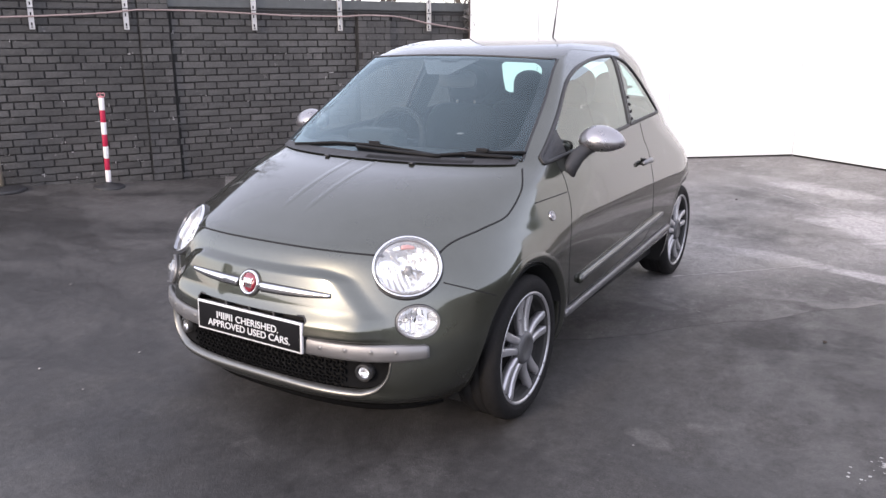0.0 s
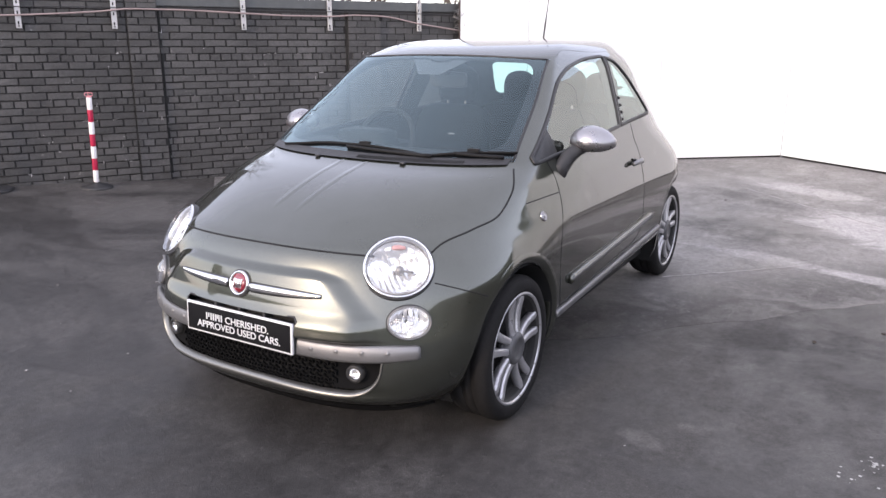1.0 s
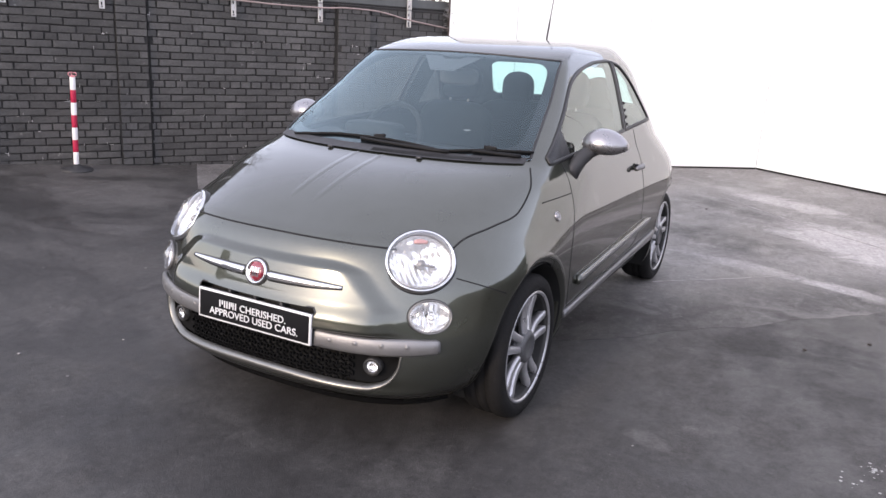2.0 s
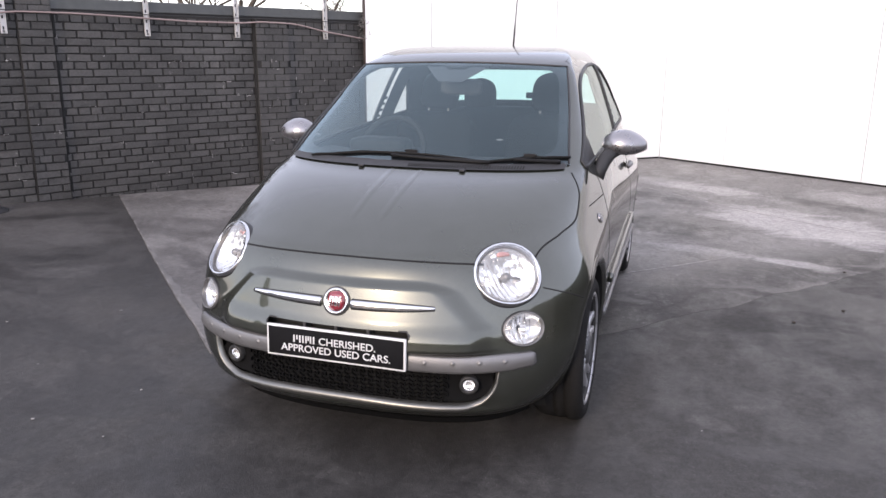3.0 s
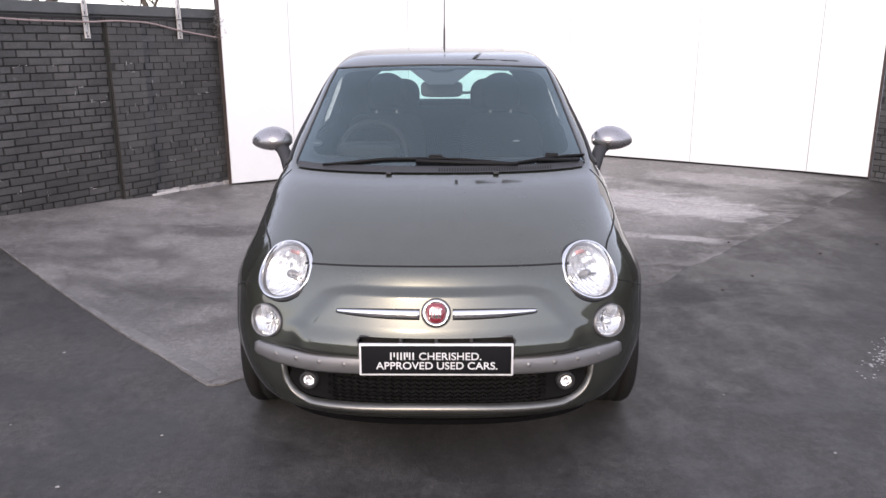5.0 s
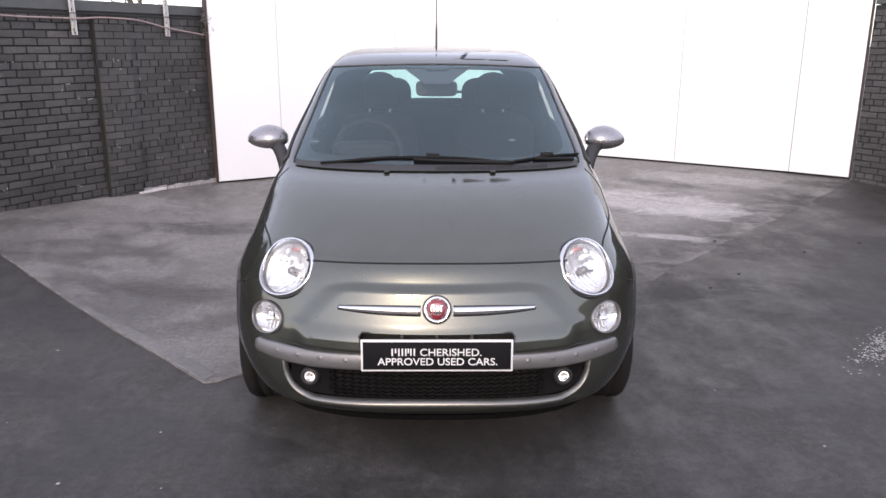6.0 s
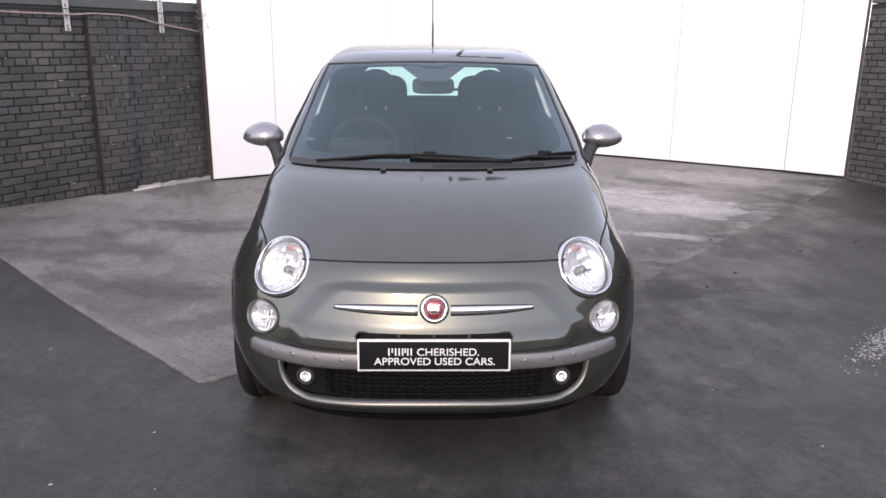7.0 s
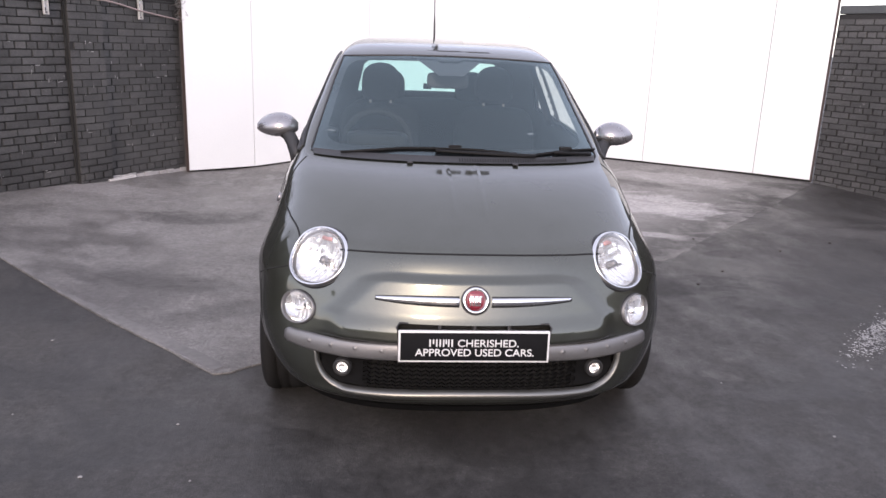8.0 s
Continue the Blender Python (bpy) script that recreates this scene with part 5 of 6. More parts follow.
def bonnet_creases(car):
    """Two fine pressed lines along the bonnet's middle."""
    for side in (1, -1):
        ys = np.linspace(0.24, 0.80, 50)
        pts, ups = [], []
        for y in ys:
            x = side * (0.056 + 0.012 * (y - 0.24))
            z = top_z(abs(x), y)
            pts.append(Vector((x, y, z)))
            ups.append(out_front(x, z))
        bm = bmesh.new()
        sweep(bm, pts, lambda t: [(u, v * min(1.0, 6 * t, 6 * (1 - t)) - 0.0006) for u, v in ((-0.030, 0.0003), (-0.022, 0.0005), (-0.012, 0.0012), (-0.004, 0.0019), (0.002, 0.0020), (0.008, 0.0014), (0.015, 0.0006), (0.022, 0.0003))], normals=ups, cap=False)
        part("bonnet_crease", bm, PAINT, car)


def screen_marks(car):
    """Small dark sticker and pale mark on the inside of the windscreen."""
    for x, z, w, h, material in ((-0.555, 1.066, 0.030, 0.013, PLATE_BLACK), (-0.555, 1.0645, 0.022, 0.0022, LINER_PALE), (0.335, 1.079, 0.016, 0.003, LINER_PALE)):
        bm = bmesh.new()
        rows = [[on_front(x + w * math.cos(a) * q, z + h * math.sin(a) * q, 0.0008 if material == PLATE_BLACK else 0.0014) for a in np.linspace(0, 2 * math.pi, 21)[:-1]] for q in (1.0, 0.02)]
        grid_faces(bm, rows, closed_v=True)
        part("screen_sticker", bm, material, car)


def aerial(car):
    base = Vector((0.0, 2.675, 1.457))
    way = Vector((0.0, 0.27, 1.0)).normalized()
    bm = bmesh.new()
    lathe(bm, [(0.030, -0.01), (0.028, 0.006), (0.012, 0.022), (0.0, 0.024)], 20, Matrix.Translation(base))
    a = part("aerial", bm, BLACK_PLASTIC, car, "thin black roof aerial")
    bm = bmesh.new()
    sweep(bm, [base + way * d for d in np.linspace(0.01, 0.62, 12)], lambda t: ring_section(0.0062 if t < 0.2 else 0.0034, 6), normals=[Vector((0, -1, 0))] * 12)
    part("aerial_mast", bm, BLACK_TRIM, a)


def cushion(bm, lo, hi, m, crown=0.02, n=8):
    """A padded block: rounded on every edge."""
    start = len(bm.verts)
    made = bmesh.ops.create_cube(bm, size=2.0)["verts"]
    edges = list({e for v in made for e in v.link_edges})
    bmesh.ops.subdivide_edges(bm, edges=edges, cuts=n, use_grid_fill=True)
    bm.verts.ensure_lookup_table()
    lo, hi = Vector(lo), Vector(hi)
    c, h = (lo + hi) / 2, (hi - lo) / 2
    for v in bm.verts[start:]:
        p = v.co
        q = (abs(p.x) ** 5 + abs(p.y) ** 5 + abs(p.z) ** 5) ** 0.2
        v.co = m @ (c + Vector((p.x / q * h.x, p.y / q * h.y, p.z / q * h.z)))


def cabin(car):
    for x in (-0.338, 0.338):
        bm = bmesh.new()
        cushion(bm, (x - 0.25, 1.55, 0.40), (x + 0.25, 2.05, 0.58), Matrix())
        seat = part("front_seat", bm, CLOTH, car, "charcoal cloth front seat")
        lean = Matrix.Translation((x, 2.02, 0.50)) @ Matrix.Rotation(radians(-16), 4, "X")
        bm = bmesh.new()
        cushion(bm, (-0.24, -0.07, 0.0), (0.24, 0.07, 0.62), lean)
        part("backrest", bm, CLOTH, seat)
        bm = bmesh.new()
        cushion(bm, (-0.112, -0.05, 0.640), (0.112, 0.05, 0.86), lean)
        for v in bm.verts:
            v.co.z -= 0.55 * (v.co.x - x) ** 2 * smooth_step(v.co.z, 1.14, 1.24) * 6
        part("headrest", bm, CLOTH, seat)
        for d in (-0.06, 0.06):
            bm = bmesh.new()
            tube(bm, [lean @ Vector((d, 0, 0.58)), lean @ Vector((d, 0, 0.70))], 0.007)
            part("headrest_post", bm, STEEL, seat)
    bm = bmesh.new()
    cushion(bm, (-0.58, 2.45, 0.45), (0.58, 2.85, 0.62), Matrix())
    bench = part("rear_seat", bm, CLOTH, car, "charcoal cloth rear bench")
    bm = bmesh.new()
    cushion(bm, (-0.58, -0.07, 0.0), (0.58, 0.07, 0.52), Matrix.Translation((0, 2.85, 0.58)) @ Matrix.Rotation(radians(-16), 4, "X"))
    part("backrest", bm, CLOTH, bench)
    for x in (-0.285, 0.285):
        bm = bmesh.new()
        cushion(bm, (x - 0.11, 2.93, 1.06), (x + 0.11, 3.00, 1.27), Matrix())
        for v in bm.verts:
            v.co.z -= 3.2 * (v.co.x - x) ** 2 * smooth_step(v.co.z, 1.14, 1.24)
        part("headrest", bm, CLOTH, bench)
    bm = bmesh.new()
    rows = []
    for x in np.linspace(-0.63, 0.63, 30):
        f = front_y(x, 0.985)
        rows.append([Vector((x, f + d, z)) for d, z in ((0.05, 0.955), (0.16, 0.975), (0.30, 0.985), (0.42, 0.972), (0.47, 0.93), (0.48, 0.72), (0.44, 0.55), (0.30, 0.40))])
    grid_faces(bm, rows, flip=True)
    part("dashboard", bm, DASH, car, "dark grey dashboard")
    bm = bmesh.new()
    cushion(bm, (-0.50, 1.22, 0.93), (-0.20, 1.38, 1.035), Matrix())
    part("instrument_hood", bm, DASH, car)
    m = Matrix.Translation((-0.35, 1.46, 0.955)) @ Matrix.Rotation(radians(66), 4, "X")
    bm = bmesh.new()
    tube(bm, [m @ Vector((0.168 * math.cos(a), 0.168 * math.sin(a), 0)) for a in np.linspace(0, 2 * math.pi, 41)[:-1]], 0.016, 10, closed=True)
    wheel_rim = part("steering_wheel", bm, DASH, car, "dark steering wheel on the right-hand side")
    bm = bmesh.new()
    cushion(bm, (-0.06, -0.05, -0.02), (0.06, 0.05, 0.02), m)
    for a in (0.0, math.pi, 1.5 * math.pi):
        tube(bm, [m @ Vector((0.04 * math.cos(a), 0.04 * math.sin(a), 0)), m @ Vector((0.165 * math.cos(a), 0.165 * math.sin(a), 0))], 0.014, 8)
    part("steering_boss", bm, DASH, wheel_rim)
    bm = bmesh.new()
    cushion(bm, (-0.105, 1.50, 1.235), (0.105, 1.53, 1.315), Matrix())
    mir = part("rear_view_mirror", bm, BLACK_PLASTIC, car)
    bm = bmesh.new()
    tube(bm, [Vector((0, 1.51, 1.31)), Vector((0, 1.47, 1.36)), Vector((0, 1.45, 1.372))], 0.020)
    part("mirror_stalk", bm, BLACK_PLASTIC, mir)
    bm = bmesh.new()
    rows = [[on_front(u * (0.17 - 0.11 * t), 1.385 - 0.075 * t, -0.004) for u in np.linspace(-1, 1, 9)] for t in np.linspace(0, 1, 7)]
    grid_faces(bm, rows)
    part("mirror_pad", bm, GLOSS_BLACK, mir)
    bm = bmesh.new()
    box(bm, (-0.70, 0.85, 0.19), (0.70, 3.35, 0.24), None, 0.01)
    part("floor_pan", bm, GAP, car)
    bm = bmesh.new()
    box(bm, (-0.50, 0.36, 0.17), (0.50, 0.85, 0.22), None, 0.01)
    part("engine_tray", bm, GAP, car)
    bm = bmesh.new()
    box(bm, (-0.64, 0.86, 0.24), (0.64, 0.90, 0.94), None, 0.005)
    part("bulkhead", bm, GAP, car)
    bm = bmesh.new()
    box(bm, (-0.10, 3.065, 1.335), (0.10, 3.085, 1.36), None, 0.004)
    part("brake_light", bm, BLACK_TRIM, car)
    bm = bmesh.new()
    rows = [Vector((x, rear_y(x, z) + 0.016, z)) for x, z in zip(np.linspace(0.0, 0.36, 12), np.linspace(1.150, 1.166, 12))]
    sweep(bm, rows, [(-0.006, -0.012), (0.006, -0.012), (0.006, 0.012), (-0.006, 0.012)], normals=[Vector((0, 1, 0.3))] * 12)
    rear_wiper = part("rear_wiper", bm, WIPER, car, "black rear wiper at rest")
    bm = bmesh.new()
    box(bm, (-0.03, -0.012, -0.02), (0.03, 0.016, 0.02), Matrix.Translation((0.0, rear_y(0.0, 1.145) + 0.012, 1.145)), 0.005)
    part("wiper_clip", bm, WIPER, rear_wiper)
    bm = bmesh.new()
    box(bm, (-0.45, 0.28, 0.25), (0.45, 0.70, 0.68), None, 0.05)
    part("engine_block", bm, GAP, car)


car = thing("car", "olive-grey metallic small three-door hatchback parked on the apron", "car")
panels = build_shell(car)
panes(car)
seams(car)
nose_details(car)
badge_and_plate(car)
for side in (1, -1):
    wheel(car, 0.795, FRONT_AXLE, side)
    wheel(car, 0.776, REAR_AXLE, side)
arches(car)
door_details(car, panels)
door_mirrors(car)
wipers(car)
bonnet_creases(car)
screen_marks(car)
aerial(car)
cabin(car)


# ---- the yard ----
def ground_z(x, y):
    left = -x - 1.95
    rise = 0.086 * (left if left > 0.4 else max(0.0, (left + 0.4) ** 2 / 1.6)) if left > -0.4 else 0.0
    back = 0.115 * smooth_step(y, 4.2, 8.0) * smooth_step(x, -2.6, -0.4)
    right = 0.055 * smooth_step(x, 1.5, 4.5) * smooth_step(y, 1.5, 5.5)
    return -0.010 + min(0.32, rise) * smooth_step(y, -9, 0.5) + back + right


def build_ground():
    near = np.arange(-7, 9.01, 0.25)
    far = np.array([12, 20, 40, 90, 220, 600, 1600.0])
    xs = np.concatenate([-far[::-1], near, far[1:] if far[0] < near[-1] else far])
    ys = np.concatenate([-far[::-1], near, far])
    bm = bmesh.new()
    rows = [[Vector((x, y, ground_z(max(-9, min(9, x)), max(-9, min(9, y))))) for x in xs] for y in ys]
    grid_faces(bm, rows, flip=True)
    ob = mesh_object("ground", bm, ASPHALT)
    return tagged(ob, "worn damp dark grey asphalt yard with stains", "ground", kind="structure")


# left brick wall: a point of its face, its run and its outward normal
WALL_AT, WALL_RUN = Vector((-3.178, 4.543, 0)), Vector((0.5014, 0.8652, 0))
WALL_OUT = Vector((0.8652, -0.5014, 0))
EDGE, CORNER, RIGHT = Vector((-2.347, 5.785, 0)), Vector((0.765, 8.215, 0)), Vector((4.49, 5.77, 0))
APRON_LEFT, APRON_TIP, APRON_RIGHT = Vector((-3.93, 3.56, 0)), Vector((-1.03, 0.76, 0)), Vector((0.70, 1.60, 0))

APRON_BEND = Vector((2.33, 3.43, 0))


def build_apron():
    """Pale concrete laid a little higher than the asphalt, its edges broken."""
    outline = [APRON_LEFT, EDGE + Vector((-0.1, 0.15, 0)), CORNER + Vector((0, 0.2, 0)), RIGHT + Vector((0.12, 0.05, 0))]
    edge = []
    for a, b, wob in ((RIGHT + Vector((0.12, 0.05, 0)), APRON_BEND, 0.012), (APRON_BEND, APRON_RIGHT, 0.05), (APRON_RIGHT, APRON_TIP + Vector((0.10, 0.10, 0)), 0.03), (APRON_TIP + Vector((0.10, 0.10, 0)), APRON_TIP, 0.005), (APRON_TIP, APRON_LEFT, 0.010)):
        n = int((b - a).length / 0.06)
        side = Vector((-(b - a).y, (b - a).x, 0)).normalized()
        for k in range(n):
            p = a.lerp(b, k / n)
            edge.append(p + side * wob * (noise.noise(p * 3.1) + 0.6 * noise.noise(p * 11)))
    loop = [(p.x, p.y) for p in outline[:-1] + edge]
    step = 0.12
    bm = bmesh.new()
    verts = {}
    xs, ys = np.arange(-4.2, 4.8, step), np.arange(0.4, 8.6, step)
    picked = [(i, j) for i in range(len(xs) - 1) for j in range(len(ys) - 1) if inside(loop, (xs[i] + step / 2, ys[j] + step / 2))]
    count = {}
    for i, j in picked:
        for q in ((i, j), (i + 1, j), (i + 1, j + 1), (i, j + 1)):
            count[q] = count.get(q, 0) + 1
    for q, c in count.items():
        x, y = xs[q[0]], ys[q[1]]
        if c < 4:
            x, y = nearest(loop, (x, y))
        verts[q] = bm.verts.new((x, y, ground_z(x, y) + 0.001 + 0.007 * smooth_step(-x, 0.0, 1.2)))
    for i, j in picked:
        bm.faces.new((verts[(i, j)], verts[(i + 1, j)], verts[(i + 1, j + 1)], verts[(i, j + 1)]))
    edges = [e for e in bm.edges if e.is_boundary]
    out = bmesh.ops.extrude_edge_only(bm, edges=edges)
    for v in (g for g in out["geom"] if isinstance(g, bmesh.types.BMVert)):
        v.co.z -= 0.02
    ob = mesh_object("pavement", bm, APRON, smooth=False)
    return tagged(ob, "pale worn concrete apron with stains and damp patches", "pavement", kind="structure")


def wall_point(s, out, z):
    p = WALL_AT + WALL_RUN * s + WALL_OUT * out
    return Vector((p.x, p.y, z))


def frame_of(at, run, out):
    return Matrix.Translation(at) @ Matrix((run, out, Vector((0, 0, 1)))).transposed().to_4x4()


BRICK_MESHES = {}
COURSE, BRICK_H, STRETCHER, HEADER = 0.0645, 0.0570, 0.195, 0.0925


def brick_mesh(length, kind, proud=0.013):
    key = (round(length, 3), kind)
    if key not in BRICK_MESHES:
        bm = bmesh.new()
        box(bm, (0, -0.02, 0), (length, proud, BRICK_H), None, 0.0)
        worn = random.Random(kind + int(length * 1000))
        for v in bm.verts:
            if v.co.y > 0:
                v.co.x += worn.uniform(0.0, 0.006) if v.co.x < length / 2 else -worn.uniform(0.0, 0.006)
                v.co.z += worn.uniform(0.0, 0.006) if v.co.z < 0.03 else -worn.uniform(0.0, 0.006)
                v.co.y -= worn.uniform(0.0, 0.006)
        me = bpy.data.meshes.new("brick")
        bm.to_mesh(me)
        bm.free()
        me.materials.append(BRICK)
        BRICK_MESHES[key] = me
    return BRICK_MESHES[key]


def brick_layout(s0, s1, z0, z1, rng):
    """Start, length and height of each brick: stretchers with a course of headers now and then."""
    out = []
    courses = int((z1 - z0) / COURSE)
    for r in range(courses):
        z = z0 + r * COURSE
        heads = r % 6 == 2
        length = HEADER if heads else STRETCHER
        s = s0 - (0.103 if r % 2 else 0.0) - (0.051 if heads else 0.0) - rng.uniform(0, 0.02)
        while s < s1 - 0.03:
            a, b = max(s, s0), min(s + length, s1)
            if b - a > 0.03:
                out.append((a, b - a, z + rng.uniform(-0.002, 0.002)))
            s += length + 0.010
    return out


def build_wall(name, m, s0, s1, z_of, top, near, label, pilasters=(), groove=None):
    """Backing of mortar with proud bricks; m carries (run, out, up) to the yard."""
    rng = random.Random(len(name))
    bm = bmesh.new()
    box(bm, (s0, -0.24, -0.1), (s1, 0.0, top), m)
    wall = tagged(mesh_object(name, bm, MORTAR, smooth=False), label, "wall", kind="structure")
    low = -0.01
    loose = bmesh.new()
    pieces = 0
    runs = []
    cut = s0
    for a, b, d in sorted(pilasters):
        runs.append((cut, a, 0.0))
        runs.append((a, b, d))
        bm = bmesh.new()
        box(bm, (a, -0.02, -0.1), (b, d, top - 0.02), m)
        mesh_object("pilaster", bm, MORTAR, smooth=False, parent=wall)
        cut = b
    runs.append((cut, s1, 0.0))
    for a, b, d in runs:
        ga = a + (groove if groove and abs(d) < 1e-6 and a > s0 and any(abs(p[1] - a) < 1e-6 and p[2] < 0.05 for p in pilasters) else 0.004)
        for s, length, z in brick_layout(ga, b - 0.004, low, top - 0.03, rng):
            if near[0] < s < near[1] and z > z_of(s) - 0.08 and pieces < 300:
                ob = new("brick", brick_mesh(length, rng.randint(0, 7)))
                ob.parent = wall
                ob.matrix_basis = m @ Matrix.Translation((s, d + rng.uniform(-0.003, 0.003), z)) @ Matrix.Rotation(rng.uniform(-0.006, 0.006), 4, "Y")
                pieces += 1
            elif z > z_of(s) - 0.09:
                box(loose, (s, d - 0.02, z), (s + length, d + 0.011 + rng.uniform(-0.003, 0.003), z + BRICK_H), m)
    if len(loose.verts):
        tagged(mesh_object("further_bricks", loose, BRICK, smooth=False, parent=wall), kind="stuff")
    return wall


def strut(s, top, low):
    """Slotted galvanised channel fixed to the wall."""
    m = frame_of(wall_point(s, 0.03, 0), WALL_RUN, WALL_OUT)
    t = thing("wall_bracket", "slotted galvanised strut bolted upright to the wall", "bracket", "struts on the wall")
    t.matrix_basis = m @ Matrix.Rotation(radians(random.uniform(-1.2, 1.2)), 4, "Y")
    bm = bmesh.new()
    w = 0.021
    box(bm, (-w, 0.0, low), (w, 0.004, top), None)
    for x in (-w, w - 0.004):
        box(bm, (x, 0.002, low), (x + 0.004, 0.024, top), None)
    part("channel", bm, GALV, t, smooth=False)
    z = low + 0.03
    while z < top - 0.03:
        bm = bmesh.new()
        box(bm, (-0.006, 0.0035, z), (0.006, 0.0052, z + 0.026), None, 0.001)
        part("slot", bm, GAP, t, smooth=False)
        z += 0.085
    bm = bmesh.new()
    lathe(bm, [(0.0, 0.016), (0.009, 0.014), (0.010, 0.0)], 6, Matrix.Translation((0, 0.004, low + 0.018)) @ Matrix.Rotation(radians(-90), 4, "X"))
    part("bolt", bm, STEEL, t, smooth=False)
    return t


ground = build_ground()
apron = build_apron()


# white-clad building in the corner of the yard
def panel_run(a, b, cuts, name, label, top=3.3, thick=0.12):
    run = (b - a).normalized()
    out = Vector((run.y, -run.x, 0))
    length = (b - a).length
    m = frame_of(a, run, out)
    bm = bmesh.new()
    box(bm, (-0.002, -thick, -0.1), (length + 0.002, -0.014, top), m)
    wall = tagged(mesh_object(name, bm, BACKING, smooth=False), label, "wall", kind="structure")
    marks = [0.0] + cuts + [length]
    for i in range(len(marks) - 1):
        bm = bmesh.new()
        left, right = (ground_z(*(a + run * q)[:2]) + 0.024 for q in marks[i:i + 2])
        box(bm, (marks[i] + 0.0030, -0.012, 0.0), (marks[i + 1] - 0.0030, 0.0, top), None, 0.001)
        for v in bm.verts:
            if v.co.z < 1:
                v.co.z += left + (right - left) * (v.co.x - marks[i]) / (marks[i + 1] - marks[i])
            v.co = m @ v.co
        part("panel", bm, PANEL, wall, smooth=False)
    bm = bmesh.new()
    for k in range(24):
        s = length * (k + 0.5) / 24
        p = a + run * s
        box(bm, (length * k / 24, -0.03, ground_z(p.x, p.y) - 0.05), (length * (k + 1) / 24, -0.013, ground_z(p.x, p.y) + 0.05), m)
    part("base_gap", bm, GAP, wall, smooth=False)
    return wall, m, length


panels_north, pm, _ = panel_run(EDGE, CORNER, [0.77, 2.35], "wall_north", "white smooth cladding panels of a low building")
panels_east, pe, elen = panel_run(CORNER, RIGHT, [0.93, 2.55, 3.845], "wall_east", "white smooth cladding panels, brightly lit")
bm = bmesh.new()
box(bm, (-0.010, -0.04, 0.02), (-0.002, 0.004, 3.3), pm)
part("edge_trim", bm, RUST, panels_north, "thin brown edge trim", smooth=False)
bm = bmesh.new()
box(bm, (elen + 0.004, -0.10, 0.06), (elen + 0.018, 0.006, 3.3), pe)
part("edge_trim", bm, RUST, panels_east, "thin brown edge trim", smooth=False)
bm = bmesh.new()
box(bm, (0.62, -0.0105, 1.80), (0.93, 0.0012, 1.803), pe)
part("panel_joint", bm, RAIL, panels_east, smooth=False)
bm = bmesh.new()
vs = [bm.verts.new((p.x, p.y, 3.3)) for p in (EDGE, CORNER, RIGHT, RIGHT + Vector((3, 6, 0)), CORNER + Vector((0.5, 6, 0)), EDGE + Vector((-3, 6, 0)))]
bm.faces.new(vs)
tagged(mesh_object("ceiling", bm, RAIL, smooth=False), "flat grey roof of the white building", "roof", kind="structure")

# unseen far walls added to close the yard and shape the car's reflections
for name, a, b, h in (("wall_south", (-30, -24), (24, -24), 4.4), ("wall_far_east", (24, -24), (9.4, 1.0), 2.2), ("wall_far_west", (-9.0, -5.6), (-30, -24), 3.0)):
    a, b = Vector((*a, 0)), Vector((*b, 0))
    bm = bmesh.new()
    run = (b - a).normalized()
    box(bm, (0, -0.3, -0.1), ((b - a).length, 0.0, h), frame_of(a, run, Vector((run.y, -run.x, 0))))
    tagged(mesh_object(name, bm, PLASTER, smooth=False), "plain dull grey rendered wall added out of view across the yard", "wall", kind="structure")

# steel rail along the wall top, with struts, cables and what hangs on them
wm = frame_of(Vector((WALL_AT.x, WALL_AT.y, 0)), WALL_RUN, WALL_OUT)
bm = bmesh.new()
box(bm, (-1.68, -0.16, 1.765), (1.60, 0.012, 1.86), wm, 0.008)
rail = tagged(mesh_object("top_rail", bm, RAIL, smooth=False), "weathered grey steel rail along the wall top", "rail", kind="structure")
for s in (-2.826, -2.065, -0.885, 0.006, 1.007):
    strut(s, 2.15, 1.562)


def cable(name, keys, r, material, label):
    bm = bmesh.new()
    f = curve_through(keys)
    ss = np.linspace(keys[0][0], keys[-1][0], 90)
    pts = [wall_point(s, 0.066 + 0.006 * math.sin(s * 4), f(s)) for s in ss]
    sweep(bm, pts, ring_section(r, 7), normals=[WALL_OUT] * len(pts))
    return tagged(mesh_object(name, bm, material), label, "cable")


cable("cable", [(-6.0, 1.60), (-3.0, 1.66), (-2.2, 1.705), (-1.9, 1.735), (-1.6, 1.735), (-0.9, 1.715), (-0.4, 1.70), (0.0, 1.70), (0.25, 1.715), (0.55, 1.71), (1.0, 1.64), (1.5, 1.575)], 0.0075, CABLE, "pinkish grey cable slung along the wall")
cable("thin_cable", [(-6.0, 1.765), (-3.0, 1.735), (-2.0, 1.745), (0.0, 1.745), (1.5, 1.74)], 0.004, BLACK_TRIM, "thin black cable along the wall top")
bm = bmesh.new()
rng = random.Random(5)
for k in range(15):
    c = wall_point(1.48 + rng.uniform(-0.05, 0.05), 0.06 + rng.uniform(-0.03, 0.05), 1.66 + rng.uniform(-0.09, 0.16))
    loop = []
    ax, ay = Vector((rng.uniform(-1, 1), rng.uniform(-1, 1), rng.uniform(-1, 1))).normalized(), Vector((rng.uniform(-1, 1), rng.uniform(-1, 1), rng.uniform(-1, 1))).normalized()
    for t in np.linspace(0, 5.5, 10):
        loop.append(c + ax * 0.035 * math.cos(t) + ay * 0.045 * math.sin(t))
    tube(bm, loop, 0.0024, 5)
